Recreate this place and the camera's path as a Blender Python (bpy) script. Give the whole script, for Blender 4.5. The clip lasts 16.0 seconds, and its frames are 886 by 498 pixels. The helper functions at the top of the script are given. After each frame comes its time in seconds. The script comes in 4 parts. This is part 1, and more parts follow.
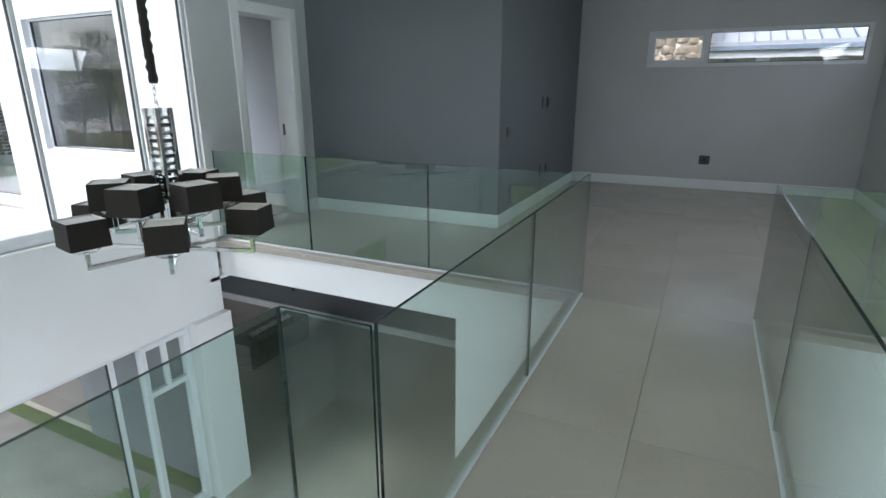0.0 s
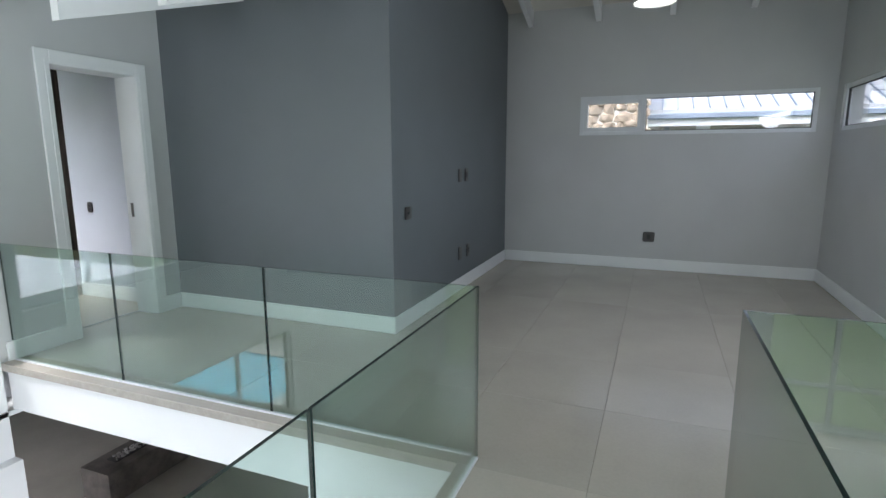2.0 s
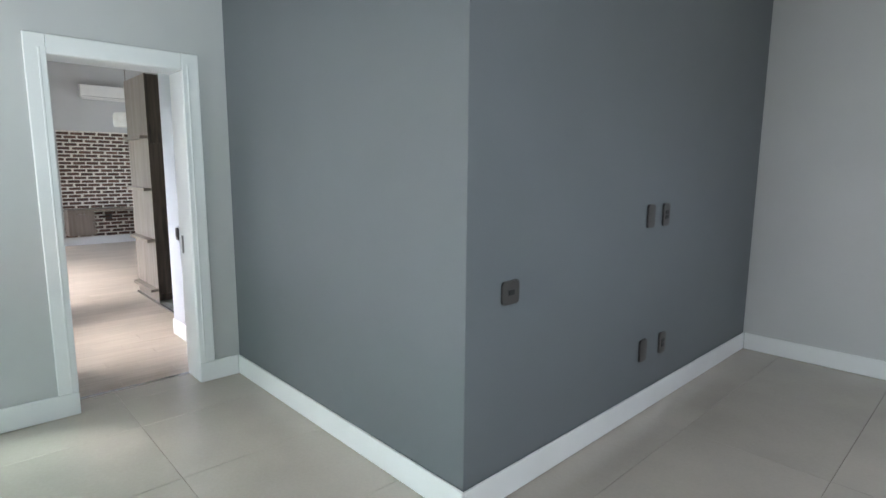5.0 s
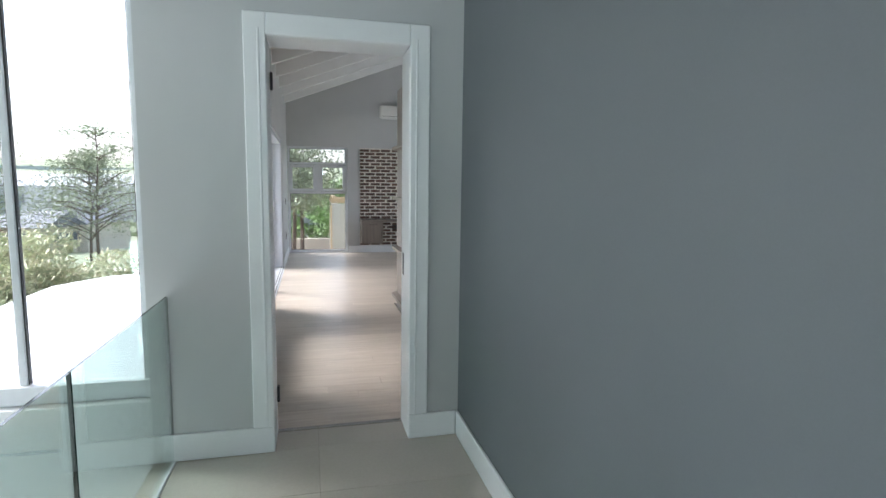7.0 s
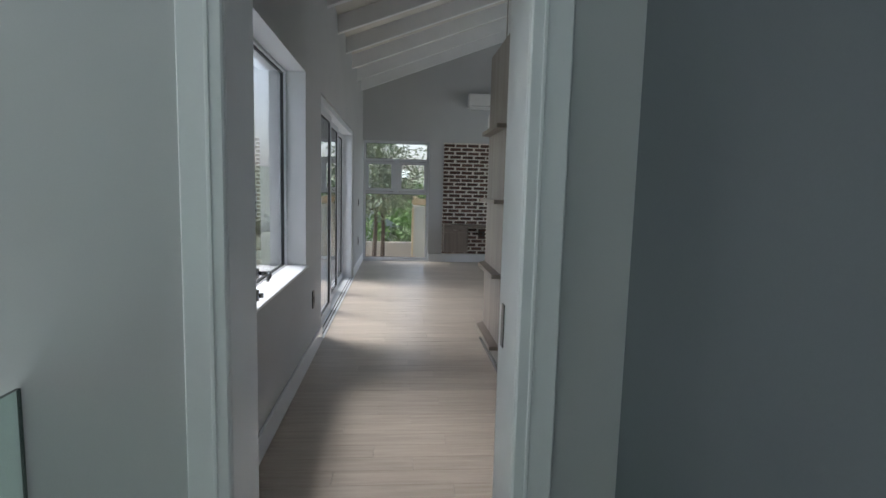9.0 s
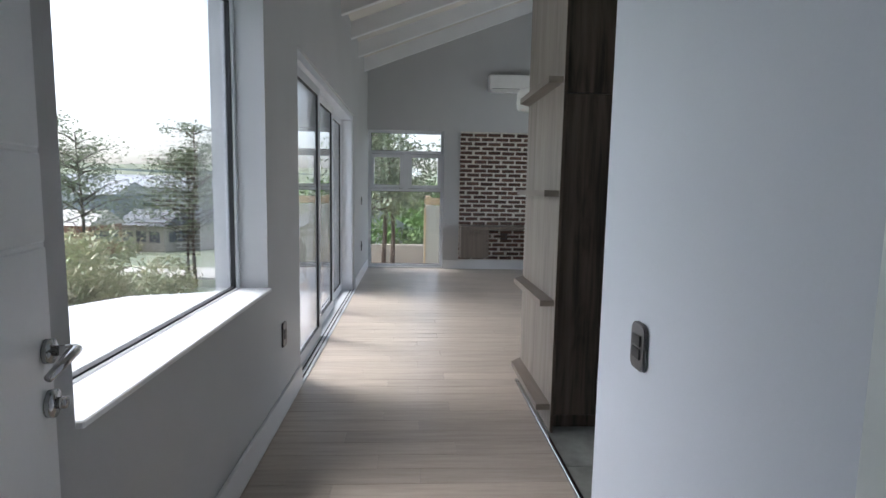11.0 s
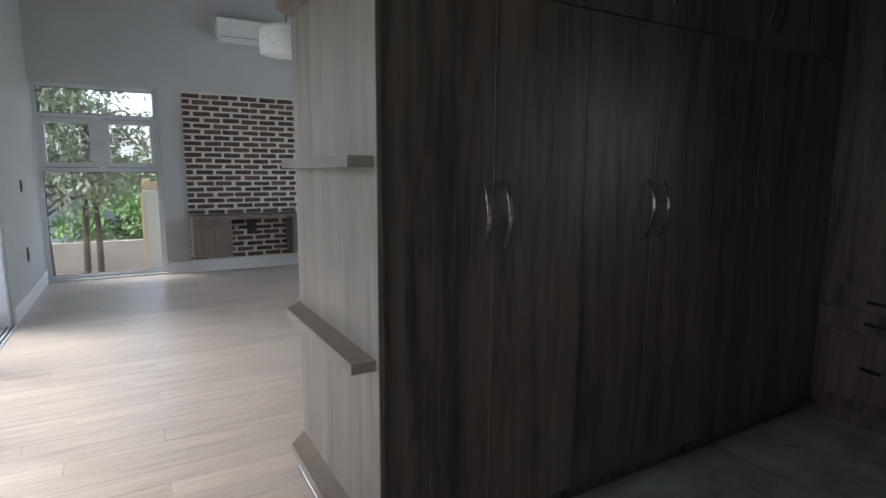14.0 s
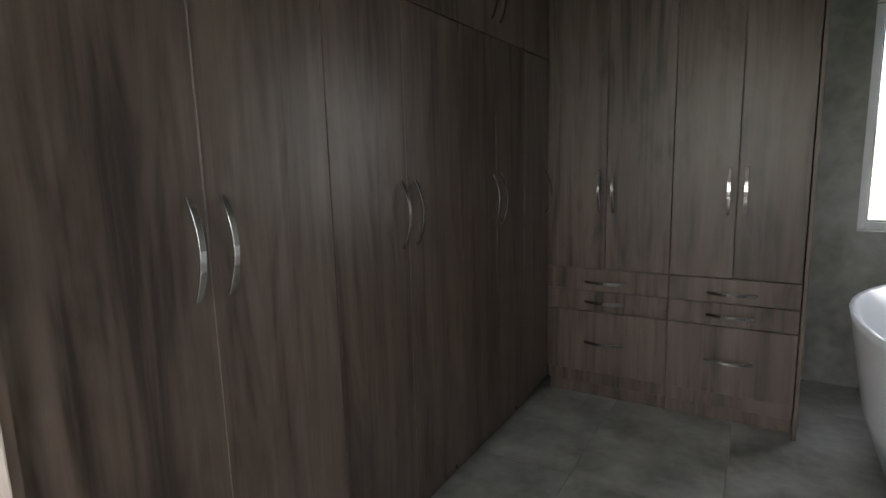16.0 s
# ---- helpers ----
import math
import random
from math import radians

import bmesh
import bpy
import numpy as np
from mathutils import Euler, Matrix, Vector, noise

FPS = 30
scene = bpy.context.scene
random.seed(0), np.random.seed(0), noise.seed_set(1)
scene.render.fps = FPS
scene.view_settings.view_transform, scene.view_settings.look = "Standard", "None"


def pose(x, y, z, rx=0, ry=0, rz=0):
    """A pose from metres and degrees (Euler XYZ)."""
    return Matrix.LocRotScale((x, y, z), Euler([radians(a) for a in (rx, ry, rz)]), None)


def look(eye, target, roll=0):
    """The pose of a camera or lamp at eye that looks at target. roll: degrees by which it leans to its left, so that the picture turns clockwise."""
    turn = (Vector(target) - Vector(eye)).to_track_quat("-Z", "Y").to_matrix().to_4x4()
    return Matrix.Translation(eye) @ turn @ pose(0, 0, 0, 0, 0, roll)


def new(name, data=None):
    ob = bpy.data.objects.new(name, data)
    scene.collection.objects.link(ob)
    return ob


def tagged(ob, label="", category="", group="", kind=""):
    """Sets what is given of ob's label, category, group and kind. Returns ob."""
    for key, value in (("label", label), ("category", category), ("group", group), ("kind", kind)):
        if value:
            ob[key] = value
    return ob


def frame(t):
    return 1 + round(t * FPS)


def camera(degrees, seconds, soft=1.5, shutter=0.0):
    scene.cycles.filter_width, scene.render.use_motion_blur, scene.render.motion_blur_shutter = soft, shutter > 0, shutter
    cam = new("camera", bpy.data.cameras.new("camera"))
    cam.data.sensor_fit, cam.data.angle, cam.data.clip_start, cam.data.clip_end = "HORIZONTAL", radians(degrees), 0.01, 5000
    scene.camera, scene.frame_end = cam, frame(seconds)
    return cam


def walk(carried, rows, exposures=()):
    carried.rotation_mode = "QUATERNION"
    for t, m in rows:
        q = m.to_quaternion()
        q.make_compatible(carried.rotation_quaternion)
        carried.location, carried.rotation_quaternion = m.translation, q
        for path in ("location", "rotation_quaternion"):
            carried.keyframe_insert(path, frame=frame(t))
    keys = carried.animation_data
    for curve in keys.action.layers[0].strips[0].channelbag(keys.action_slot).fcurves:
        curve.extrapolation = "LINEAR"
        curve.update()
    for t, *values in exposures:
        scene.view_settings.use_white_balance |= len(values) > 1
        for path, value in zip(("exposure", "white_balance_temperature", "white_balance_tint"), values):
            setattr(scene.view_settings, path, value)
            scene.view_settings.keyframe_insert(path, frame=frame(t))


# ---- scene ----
cam = camera(79.0, 16.0)
PATH = [
    (0, (0.554, 1.453, 1.556), (-0.281, 3.179, 0.985), -0.2),
    (0.5, (0.526, 1.77, 1.556), (-0.258, 3.544, 1.067), -0.2),
    (1, (0.593, 2.111, 1.593), (-0.159, 3.916, 1.173), -0.2),
    (1.5, (0.639, 2.519, 1.625), (-0.108, 4.336, 1.245), -0.2),
    (2, (0.626, 2.973, 1.61), (-0.101, 4.803, 1.264), -0.2),
    (2.5, (0.659, 3.451, 1.629), (-0.079, 5.28, 1.297), -0.1),
    (3, (0.624, 3.929, 1.629), (-0.12, 5.757, 1.309), -0.0),
    (3.5, (0.549, 4.382, 1.639), (-0.256, 6.186, 1.326), 0.1),
    (4, (0.454, 4.8, 1.656), (-0.483, 6.54, 1.347), 0.2),
    (4.5, (0.295, 5.167, 1.634), (-0.903, 6.741, 1.344), 0.2),
    (5, (0.123, 5.494, 1.666), (-1.319, 6.849, 1.372), 0.4),
    (5.2, (0.034, 5.606, 1.66), (-1.489, 6.872, 1.38), 0.4),
    (7.3, (-1.188, 6.363, 1.547), (-3.137, 6.749, 1.317), 0.9),
    (7.5, (-1.366, 6.398, 1.538), (-3.324, 6.737, 1.31), 1.0),
    (8, (-1.81, 6.444, 1.518), (-3.783, 6.679, 1.289), 1.0),
    (8.5, (-2.228, 6.492, 1.512), (-4.206, 6.68, 1.283), 1.3),
    (11, (-4.045, 6.563, 1.415), (-6.029, 6.68, 1.192), 1.1),
    (11.5, (-4.312, 6.578, 1.397), (-6.294, 6.707, 1.161), 0.6),
    (12, (-4.571, 6.571, 1.395), (-6.546, 6.766, 1.149), 1.0),
    (12.5, (-4.835, 6.582, 1.371), (-6.794, 6.891, 1.112), 1.1),
    (13, (-5.112, 6.629, 1.373), (-7.031, 7.117, 1.095), 0.9),
    (13.5, (-5.339, 6.683, 1.37), (-7.166, 7.446, 1.086), 0.6),
    (14, (-5.534, 6.76, 1.369), (-7.25, 7.748, 1.087), 0.3),
    (14.5, (-5.692, 6.817, 1.381), (-7.266, 8.017, 1.096), -0.9),
    (15, (-5.802, 6.878, 1.393), (-7.181, 8.295, 1.093), -1.1),
    (15.5, (-5.868, 6.98, 1.413), (-7.072, 8.546, 1.095), -1.2),
    (16, (-5.941, 7.049, 1.403), (-6.96, 8.741, 1.087), -1.6),
]
EXPOSURES = [
    (0, 1.6, 6000, 10), (1, 1.78, 6050, 10), (2, 2.15, 6100, 12), (3.5, 2.42, 6200, 12), (5, 2.8, 6200, 13), (7.5, 2.0, 6050, 10), (8.5, 1.5, 6050, 9),
    (11, 1.78, 6000, 11), (12.5, 1.4, 5900, 10), (13.5, 1.78, 5800, 11), (14.5, 2.1, 6050, 10), (15.2, 2.65, 6300, 11), (16, 3.25, 6650, 13),
]
walk(cam, [(t, look(eye, target, roll)) for t, eye, target, roll in PATH], EXPOSURES)

# ---- world and light ----
world = bpy.data.worlds.new("overcast_sky")
scene.world = world
world.use_nodes = True
wn = world.node_tree.nodes
wl = world.node_tree.links
sky = wn.new("ShaderNodeTexSky")
sky.sky_type = "NISHITA"
sky.sun_disc = False
sky.sun_elevation = radians(50)
sky.sun_rotation = radians(200)
sky.air_density = 1.0
sky.dust_density = 4.0
grey = wn.new("ShaderNodeHueSaturation")
grey.inputs["Saturation"].default_value = 0.5
wl.new(sky.outputs[0], grey.inputs["Color"])
wl.new(grey.outputs[0], wn["Background"].inputs["Color"])
wn["Background"].inputs["Strength"].default_value = 0.15

sun_data = bpy.data.lights.new("sun", "SUN")
sun_data.energy = 0.6
sun_data.angle = radians(15)
sun_data.color = (1.0, 0.97, 0.92)
sun = new("sun", sun_data)
sun.matrix_world = look((0, 0, 20), (6, 9, 0))


def window_light(name, eye, target, w, h, watts):
    """The sky's light in a window's opening."""
    d = bpy.data.lights.new(name, "AREA")
    d.shape, d.size, d.size_y, d.energy, d.color = "RECTANGLE", w, h, watts, (0.93, 0.97, 1.0)
    ob = new(name, d)
    ob.matrix_world = look(eye, target)
    return ob

# the sky's light in openings that the walk never faces, some of them added
window_light("skylight_void_south", (-2.15, -2.3, 1.3), (-2.15, 3, 0.8), 2.4, 2.0, 30)
# fill lamps for the stair void and bedroom, behind unseen windows added for them
window_light("fill_stair_east", (4.85, 3.8, -0.9), (0, 3.6, -1.3), 2.3, 2.5, 85)
window_light("fill_bedroom", (-10.8, 11.15, 1.6), (-11.0, 6, 0.9), 2.6, 1.3, 12)
window_light("skylight_east", (2.66, 7.6, 2.13), (0, 7.9, 0.4), 2.3, 0.45, 6.5)
window_light("skylight_bath", (-4.9, 11.2, 1.6), (-5.2, 9, 1.0), 1.1, 1.2, 1.9)


# ---- materials ----
def material(name, color, rough=0.5, metal=0.0, scale=6.0, vary=0.08, bump=0.05, fine=120.0, stretch=(1, 1, 1), dark=None, spec=0.5, per_object=0.0):
    m = bpy.data.materials.new(name)
    m.use_nodes = True
    n, l = m.node_tree.nodes, m.node_tree.links
    b = n["Principled BSDF"]
    tc = n.new("ShaderNodeTexCoord")
    mp = n.new("ShaderNodeMapping")
    mp.inputs["Scale"].default_value = stretch
    l.new(tc.outputs["Object"], mp.inputs["Vector"])
    big, small = n.new("ShaderNodeTexNoise"), n.new("ShaderNodeTexNoise")
    big.inputs["Scale"].default_value, small.inputs["Scale"].default_value = scale, fine
    big.inputs["Detail"].default_value, small.inputs["Detail"].default_value = 5, 3
    l.new(mp.outputs[0], big.inputs["Vector"])
    l.new(mp.outputs[0], small.inputs["Vector"])
    add = n.new("ShaderNodeMath")
    add.operation = "MULTIPLY_ADD"
    add.inputs[1].default_value = 0.3
    l.new(small.outputs["Fac"], add.inputs[0])
    l.new(big.outputs["Fac"], add.inputs[2])
    ramp = n.new("ShaderNodeValToRGB")
    low = dark or [c * (1 - 2 * vary) for c in color]
    high = [min(1, c * (1 + vary)) for c in color] if not dark else color
    ramp.color_ramp.elements[0].position, ramp.color_ramp.elements[1].position = 0.42, 0.88
    ramp.color_ramp.elements[0].color, ramp.color_ramp.elements[1].color = (*low, 1), (*high, 1)
    l.new(add.outputs[0], ramp.inputs[0])
    out = ramp.outputs[0]
    if per_object:
        info = n.new("ShaderNodeObjectInfo")
        rng = n.new("ShaderNodeMapRange")
        rng.inputs["To Min"].default_value, rng.inputs["To Max"].default_value = 1 - per_object, 1 + per_object
        l.new(info.outputs["Random"], rng.inputs["Value"])
        hs = n.new("ShaderNodeHueSaturation")
        l.new(rng.outputs[0], hs.inputs["Value"])
        l.new(out, hs.inputs["Color"])
        out = hs.outputs[0]
        off = n.new("ShaderNodeVectorMath")
        off.operation = "MULTIPLY_ADD"
        off.inputs[1].default_value = (0, 0, 0)
        sc = n.new("ShaderNodeMath")
        sc.operation = "MULTIPLY"
        sc.inputs[1].default_value = 40.0
        l.new(info.outputs["Random"], sc.inputs[0])
        l.new(tc.outputs["Object"], off.inputs[0])
        off.inputs[1].default_value = (1, 1, 1)
        l.new(sc.outputs[0], off.inputs[2])
        l.new(off.outputs[0], mp.inputs["Vector"])
    l.new(out, b.inputs["Base Color"])
    b.inputs["Roughness"].default_value, b.inputs["Metallic"].default_value = rough, metal
    b.inputs["Specular IOR Level"].default_value = spec
    if bump:
        bp = n.new("ShaderNodeBump")
        bp.inputs["Strength"].default_value, bp.inputs["Distance"].default_value = bump, 0.01
        l.new(add.outputs[0], bp.inputs["Height"])
        l.new(bp.outputs[0], b.inputs["Normal"])
    return m


def wood(name, light, dark, mid, rough, per_object=0.0):
    """Upright laminate grain: fine streaks, broad bands and drawn-out dark figure."""
    m = bpy.data.materials.new(name)
    m.use_nodes = True
    n, l = m.node_tree.nodes, m.node_tree.links
    b = n["Principled BSDF"]
    tc, info = n.new("ShaderNodeTexCoord"), n.new("ShaderNodeObjectInfo")
    shift = n.new("ShaderNodeVectorMath")
    shift.operation = "MULTIPLY_ADD"
    shift.inputs[1].default_value = (37.0, 53.0, 19.0)
    comb = n.new("ShaderNodeCombineXYZ")
    for k in range(3):
        l.new(info.outputs["Random"], comb.inputs[k])
    l.new(comb.outputs[0], shift.inputs[0])
    l.new(tc.outputs["Object"], shift.inputs[2])

    def layer(stretch, scale, detail, distortion):
        mp, no = n.new("ShaderNodeMapping"), n.new("ShaderNodeTexNoise")
        mp.inputs["Scale"].default_value = stretch
        no.inputs["Scale"].default_value, no.inputs["Detail"].default_value = scale, detail
        no.inputs["Distortion"].default_value = distortion
        l.new(shift.outputs[0], mp.inputs["Vector"])
        l.new(mp.outputs[0], no.inputs["Vector"])
        return no.outputs["Fac"]

    fine = layer((32, 32, 1.0), 1.6, 4, 0.3)
    bands = layer((6, 6, 0.3), 1.4, 3, 0.8)
    figure = layer((4.5, 4.5, 0.7), 1.6, 5, 3.0)
    ramp = n.new("ShaderNodeValToRGB")
    e = ramp.color_ramp.elements
    e[0].position, e[0].color = 0.385, (*dark, 1)
    e[1].position, e[1].color = 0.60, (*light, 1)
    mid_stop = e.new(0.475)
    mid_stop.color = (*mid, 1)
    total = None
    for out, w in ((fine, 0.22), (bands, 0.46), (figure, 0.32)):
        ma = n.new("ShaderNodeMath")
        ma.operation = "MULTIPLY_ADD"
        ma.inputs[1].default_value = w
        ma.inputs[2].default_value = 0.0
        l.new(out, ma.inputs[0])
        if total is not None:
            l.new(total, ma.inputs[2])
        total = ma.outputs[0]
    l.new(total, ramp.inputs[0])
    rng, hs = n.new("ShaderNodeMapRange"), n.new("ShaderNodeHueSaturation")
    rng.inputs["To Min"].default_value, rng.inputs["To Max"].default_value = 1 - per_object, 1 + per_object
    l.new(info.outputs["Random"], rng.inputs["Value"])
    l.new(rng.outputs[0], hs.inputs["Value"])
    l.new(ramp.outputs[0], hs.inputs["Color"])
    l.new(hs.outputs[0], b.inputs["Base Color"])
    b.inputs["Roughness"].default_value = rough
    bp = n.new("ShaderNodeBump")
    bp.inputs["Strength"].default_value, bp.inputs["Distance"].default_value = 0.06, 0.006
    l.new(fine, bp.inputs["Height"])
    l.new(bp.outputs[0], b.inputs["Normal"])
    return m


def glass_material(name, tint, rough=0.0, gloss=1.0):
    m = bpy.data.materials.new(name)
    m.use_nodes = True
    n, l = m.node_tree.nodes, m.node_tree.links
    n.remove(n["Principled BSDF"])
    tr, gl, mix, lw = n.new("ShaderNodeBsdfTransparent"), n.new("ShaderNodeBsdfGlossy"), n.new("ShaderNodeMixShader"), n.new("ShaderNodeLayerWeight")
    tr.inputs["Color"].default_value = (*tint, 1)
    gl.inputs["Roughness"].default_value = rough
    lw.inputs["Blend"].default_value = 0.5
    po, mu = n.new("ShaderNodeMath"), n.new("ShaderNodeMath")
    po.operation, mu.operation = "POWER", "MULTIPLY_ADD"
    po.inputs[1].default_value = 4.0
    mu.inputs[1].default_value, mu.inputs[2].default_value = 0.85 * gloss, 0.045 * gloss
    l.new(lw.outputs["Facing"], po.inputs[0])
    l.new(po.outputs[0], mu.inputs[0])
    l.new(mu.outputs[0], mix.inputs[0])
    l.new(tr.outputs[0], mix.inputs[1])
    l.new(gl.outputs[0], mix.inputs[2])
    l.new(mix.outputs[0], n["Material Output"].inputs["Surface"])
    return m


def emitter(name, color, strength):
    m = bpy.data.materials.new(name)
    m.use_nodes = True
    b = m.node_tree.nodes["Principled BSDF"]
    b.inputs["Base Color"].default_value = (*color, 1)
    b.inputs["Emission Color"].default_value = (*color, 1)
    b.inputs["Emission Strength"].default_value = strength
    return m


M_WALL = material("light_grey_paint", (0.53, 0.535, 0.54), 0.75, scale=1.2, vary=0.03, bump=0.04, fine=160)
M_WHITE = material("white_paint", (0.78, 0.79, 0.80), 0.6, scale=1.5, vary=0.02, bump=0.03, fine=160)
M_BATHWALL = material("pale_blue_grey_paint", (0.56, 0.59, 0.65), 0.6, scale=1.5, vary=0.02, bump=0.03, fine=160)
M_DARK = material("dark_grey_paint", (0.145, 0.16, 0.175), 0.55, scale=1.0, vary=0.04, bump=0.05, fine=160)
M_TRIM = material("white_satin_paint", (0.80, 0.81, 0.82), 0.35, scale=3, vary=0.02, bump=0.01)
M_CEIL = material("ceiling_boards_cream", (0.68, 0.65, 0.60), 0.7, scale=2, vary=0.04, bump=0.03)
M_TILE = material("large_porcelain_tile", (0.505, 0.465, 0.41), 0.22, scale=1.3, vary=0.06, bump=0.012, fine=60, per_object=0.04)
M_GROUT = material("tile_grout", (0.37, 0.345, 0.31), 0.9, scale=20)
M_BATHTILE = material("concrete_look_tile", (0.32, 0.325, 0.30), 0.42, scale=3.2, vary=0.2, bump=0.05, fine=18, dark=(0.11, 0.115, 0.10), per_object=0.1)
M_PLANK = material("pale_oak_plank", (0.52, 0.455, 0.385), 0.32, scale=2.5, bump=0.03, fine=24, stretch=(14, 1.0, 1), dark=(0.40, 0.335, 0.275), per_object=0.08)
M_WOODDARK = wood("dark_oak_laminate", (0.130, 0.098, 0.076), (0.032, 0.023, 0.018), (0.082, 0.061, 0.047), 0.36, 0.06)
M_WOODPALE = wood("ash_oak_laminate", (0.275, 0.24, 0.205), (0.175, 0.145, 0.12), (0.225, 0.193, 0.162), 0.42)
M_WOODSHELF = material("ash_oak_shelf", (0.27, 0.225, 0.185), 0.42, scale=2.6, bump=0.03, fine=30, stretch=(1.0, 9, 9), dark=(0.20, 0.165, 0.135))
M_BRICK = material("old_brick", (0.16, 0.09, 0.065), 0.85, scale=14, bump=0.4, fine=60, dark=(0.075, 0.05, 0.042), per_object=0.35)
M_MORTAR = material("cream_mortar", (0.80, 0.76, 0.69), 0.95, scale=20, bump=0.4, fine=90)
M_DESK = material("mid_oak_laminate", (0.21, 0.17, 0.14), 0.42, scale=2.6, bump=0.03, fine=30, stretch=(9, 9, 0.5), dark=(0.15, 0.12, 0.097))
M_STEEL = material("brushed_steel", (0.50, 0.49, 0.48), 0.2, metal=1.0, scale=30, vary=0.05, bump=0.01)
M_CHROME = material("chrome", (0.8, 0.8, 0.8), 0.08, metal=1.0, scale=30, vary=0.02, bump=0.0)
M_ALU = material("white_aluminium_frame", (0.69, 0.71, 0.74), 0.4, scale=10, vary=0.03, bump=0.01)
M_GASKET = material("black_rubber", (0.02, 0.02, 0.022), 0.6, scale=30)
M_PLATE = material("gunmetal_plate", (0.085, 0.08, 0.078), 0.28, metal=0.35, scale=30, vary=0.05, bump=0.01)
M_BLACK = material("black_plastic", (0.015, 0.015, 0.016), 0.4, scale=30)
M_SHADE = material("black_fabric_shade", (0.016, 0.012, 0.009), 0.9, scale=60, bump=0.25, fine=300)
M_SHADEIN = material("white_shade_lining", (0.75, 0.74, 0.70), 0.8, scale=40)
M_BENCH = material("dark_stone_veneer", (0.19, 0.165, 0.15), 0.6, scale=6, vary=0.2, bump=0.3, fine=40)
M_PEBBLE = material("white_pebbles", (0.55, 0.54, 0.52), 0.6, scale=30, vary=0.2)
M_BATH = material("white_acrylic", (0.82, 0.84, 0.87), 0.15, scale=4, vary=0.01, bump=0.0)
M_PLASTIC = material("white_plastic", (0.78, 0.78, 0.76), 0.4, scale=10, vary=0.02, bump=0.0)
M_GLASS = glass_material("window_glass", (0.97, 0.98, 0.985), 0.0, 1.6)
M_BALU = glass_material("green_tinted_glass", (0.82, 0.905, 0.875), 0.0, 1.5)
M_EDGE = material("glass_edge_green", (0.012, 0.03, 0.026), 0.12, scale=30, vary=0.1, bump=0.0)
M_ROOFMETAL = material("white_roof_sheeting", (0.36, 0.375, 0.40), 0.8, scale=4, vary=0.04)
M_PAVE = material("pale_terrace_floor", (0.60, 0.62, 0.65), 0.55, scale=3, vary=0.04)
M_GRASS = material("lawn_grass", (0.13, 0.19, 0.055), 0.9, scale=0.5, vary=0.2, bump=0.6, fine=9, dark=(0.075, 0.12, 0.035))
M_EARTH = material("dry_earth", (0.34, 0.25, 0.17), 0.95, scale=0.3, vary=0.15, bump=0.4, fine=5)
M_POOL = material("pool_water", (0.12, 0.58, 0.76), 0.06, scale=3, vary=0.04, bump=0.04, fine=8)
M_COPING = material("pale_coping", (0.55, 0.52, 0.47), 0.8, scale=5, vary=0.1)
M_BARK = material("pine_bark", (0.10, 0.075, 0.058), 0.9, scale=8, vary=0.2, bump=0.6, fine=40)
M_PINE = material("pine_needles", (0.29, 0.33, 0.22), 0.8, scale=2, vary=0.25)
M_LEAF = material("shrub_leaves", (0.48, 0.51, 0.33), 0.75, scale=2, vary=0.25)
M_FLOWER = material("cream_blossom", (0.62, 0.58, 0.42), 0.8, scale=10, vary=0.1)
M_LEAFG = material("bright_leaves", (0.17, 0.29, 0.08), 0.7, scale=2, vary=0.25)
M_CREAM = material("cream_plaster", (0.40, 0.37, 0.31), 0.85, scale=2, vary=0.05, bump=0.1)
M_REDBRICK = material("red_brick_far", (0.30, 0.15, 0.10), 0.9, scale=3, vary=0.2)
M_SLATE = material("slate_roof", (0.10, 0.11, 0.13), 0.7, scale=3, vary=0.15)
M_GUTTER = material("blue_grey_gutter", (0.16, 0.20, 0.26), 0.5, scale=8)
M_STONE = material("sandstone_rubble", (0.32, 0.255, 0.19), 0.9, scale=4, vary=0.25, bump=0.5, fine=40, per_object=0.25)
M_TIMBER = material("raw_timber", (0.52, 0.38, 0.22), 0.8, scale=5, vary=0.15, stretch=(1, 1, 6))
# field colour greyed so that it carries the distance haze
M_FIELD = material("haze_tinted_fields", (0.24, 0.25, 0.17), 1.0, scale=0.03, vary=0.3, bump=0, fine=0.4, dark=(0.14, 0.17, 0.10))
M_PATIO = material("grey_patio_paving", (0.30, 0.29, 0.27), 0.8, scale=3, vary=0.12)
# distance haze is mixed into the hill colour
M_HILL = material("far_hills_haze_colour", (0.30, 0.36, 0.36), 1.0, scale=0.01, vary=0.15, bump=0)
M_LAMPGLASS = emitter("lit_opal_diffuser", (1.0, 0.97, 0.92), 0.6)


# ---- mesh helpers ----
def box(bm, x0, y0, z0, x1, y1, z1, mat_index=0):
    vs = [bm.verts.new((x, y, z)) for x in (x0, x1) for y in (y0, y1) for z in (z0, z1)]
    fs = []
    for a in ((0, 1, 3, 2), (4, 6, 7, 5), (0, 4, 5, 1), (2, 3, 7, 6), (0, 2, 6, 4), (1, 5, 7, 3)):
        f = bm.faces.new([vs[i] for i in a])
        f.material_index = mat_index
        fs.append(f)
    return vs, fs


def bbox(x0, y0, z0, x1, y1, z1, bevel=0.0, segments=1):
    bm = bmesh.new()
    box(bm, min(x0, x1), min(y0, y1), min(z0, z1), max(x0, x1), max(y0, y1), max(z0, z1))
    if bevel:
        bmesh.ops.bevel(bm, geom=bm.edges[:], offset=bevel, segments=segments, affect="EDGES", profile=0.6)
    return bm


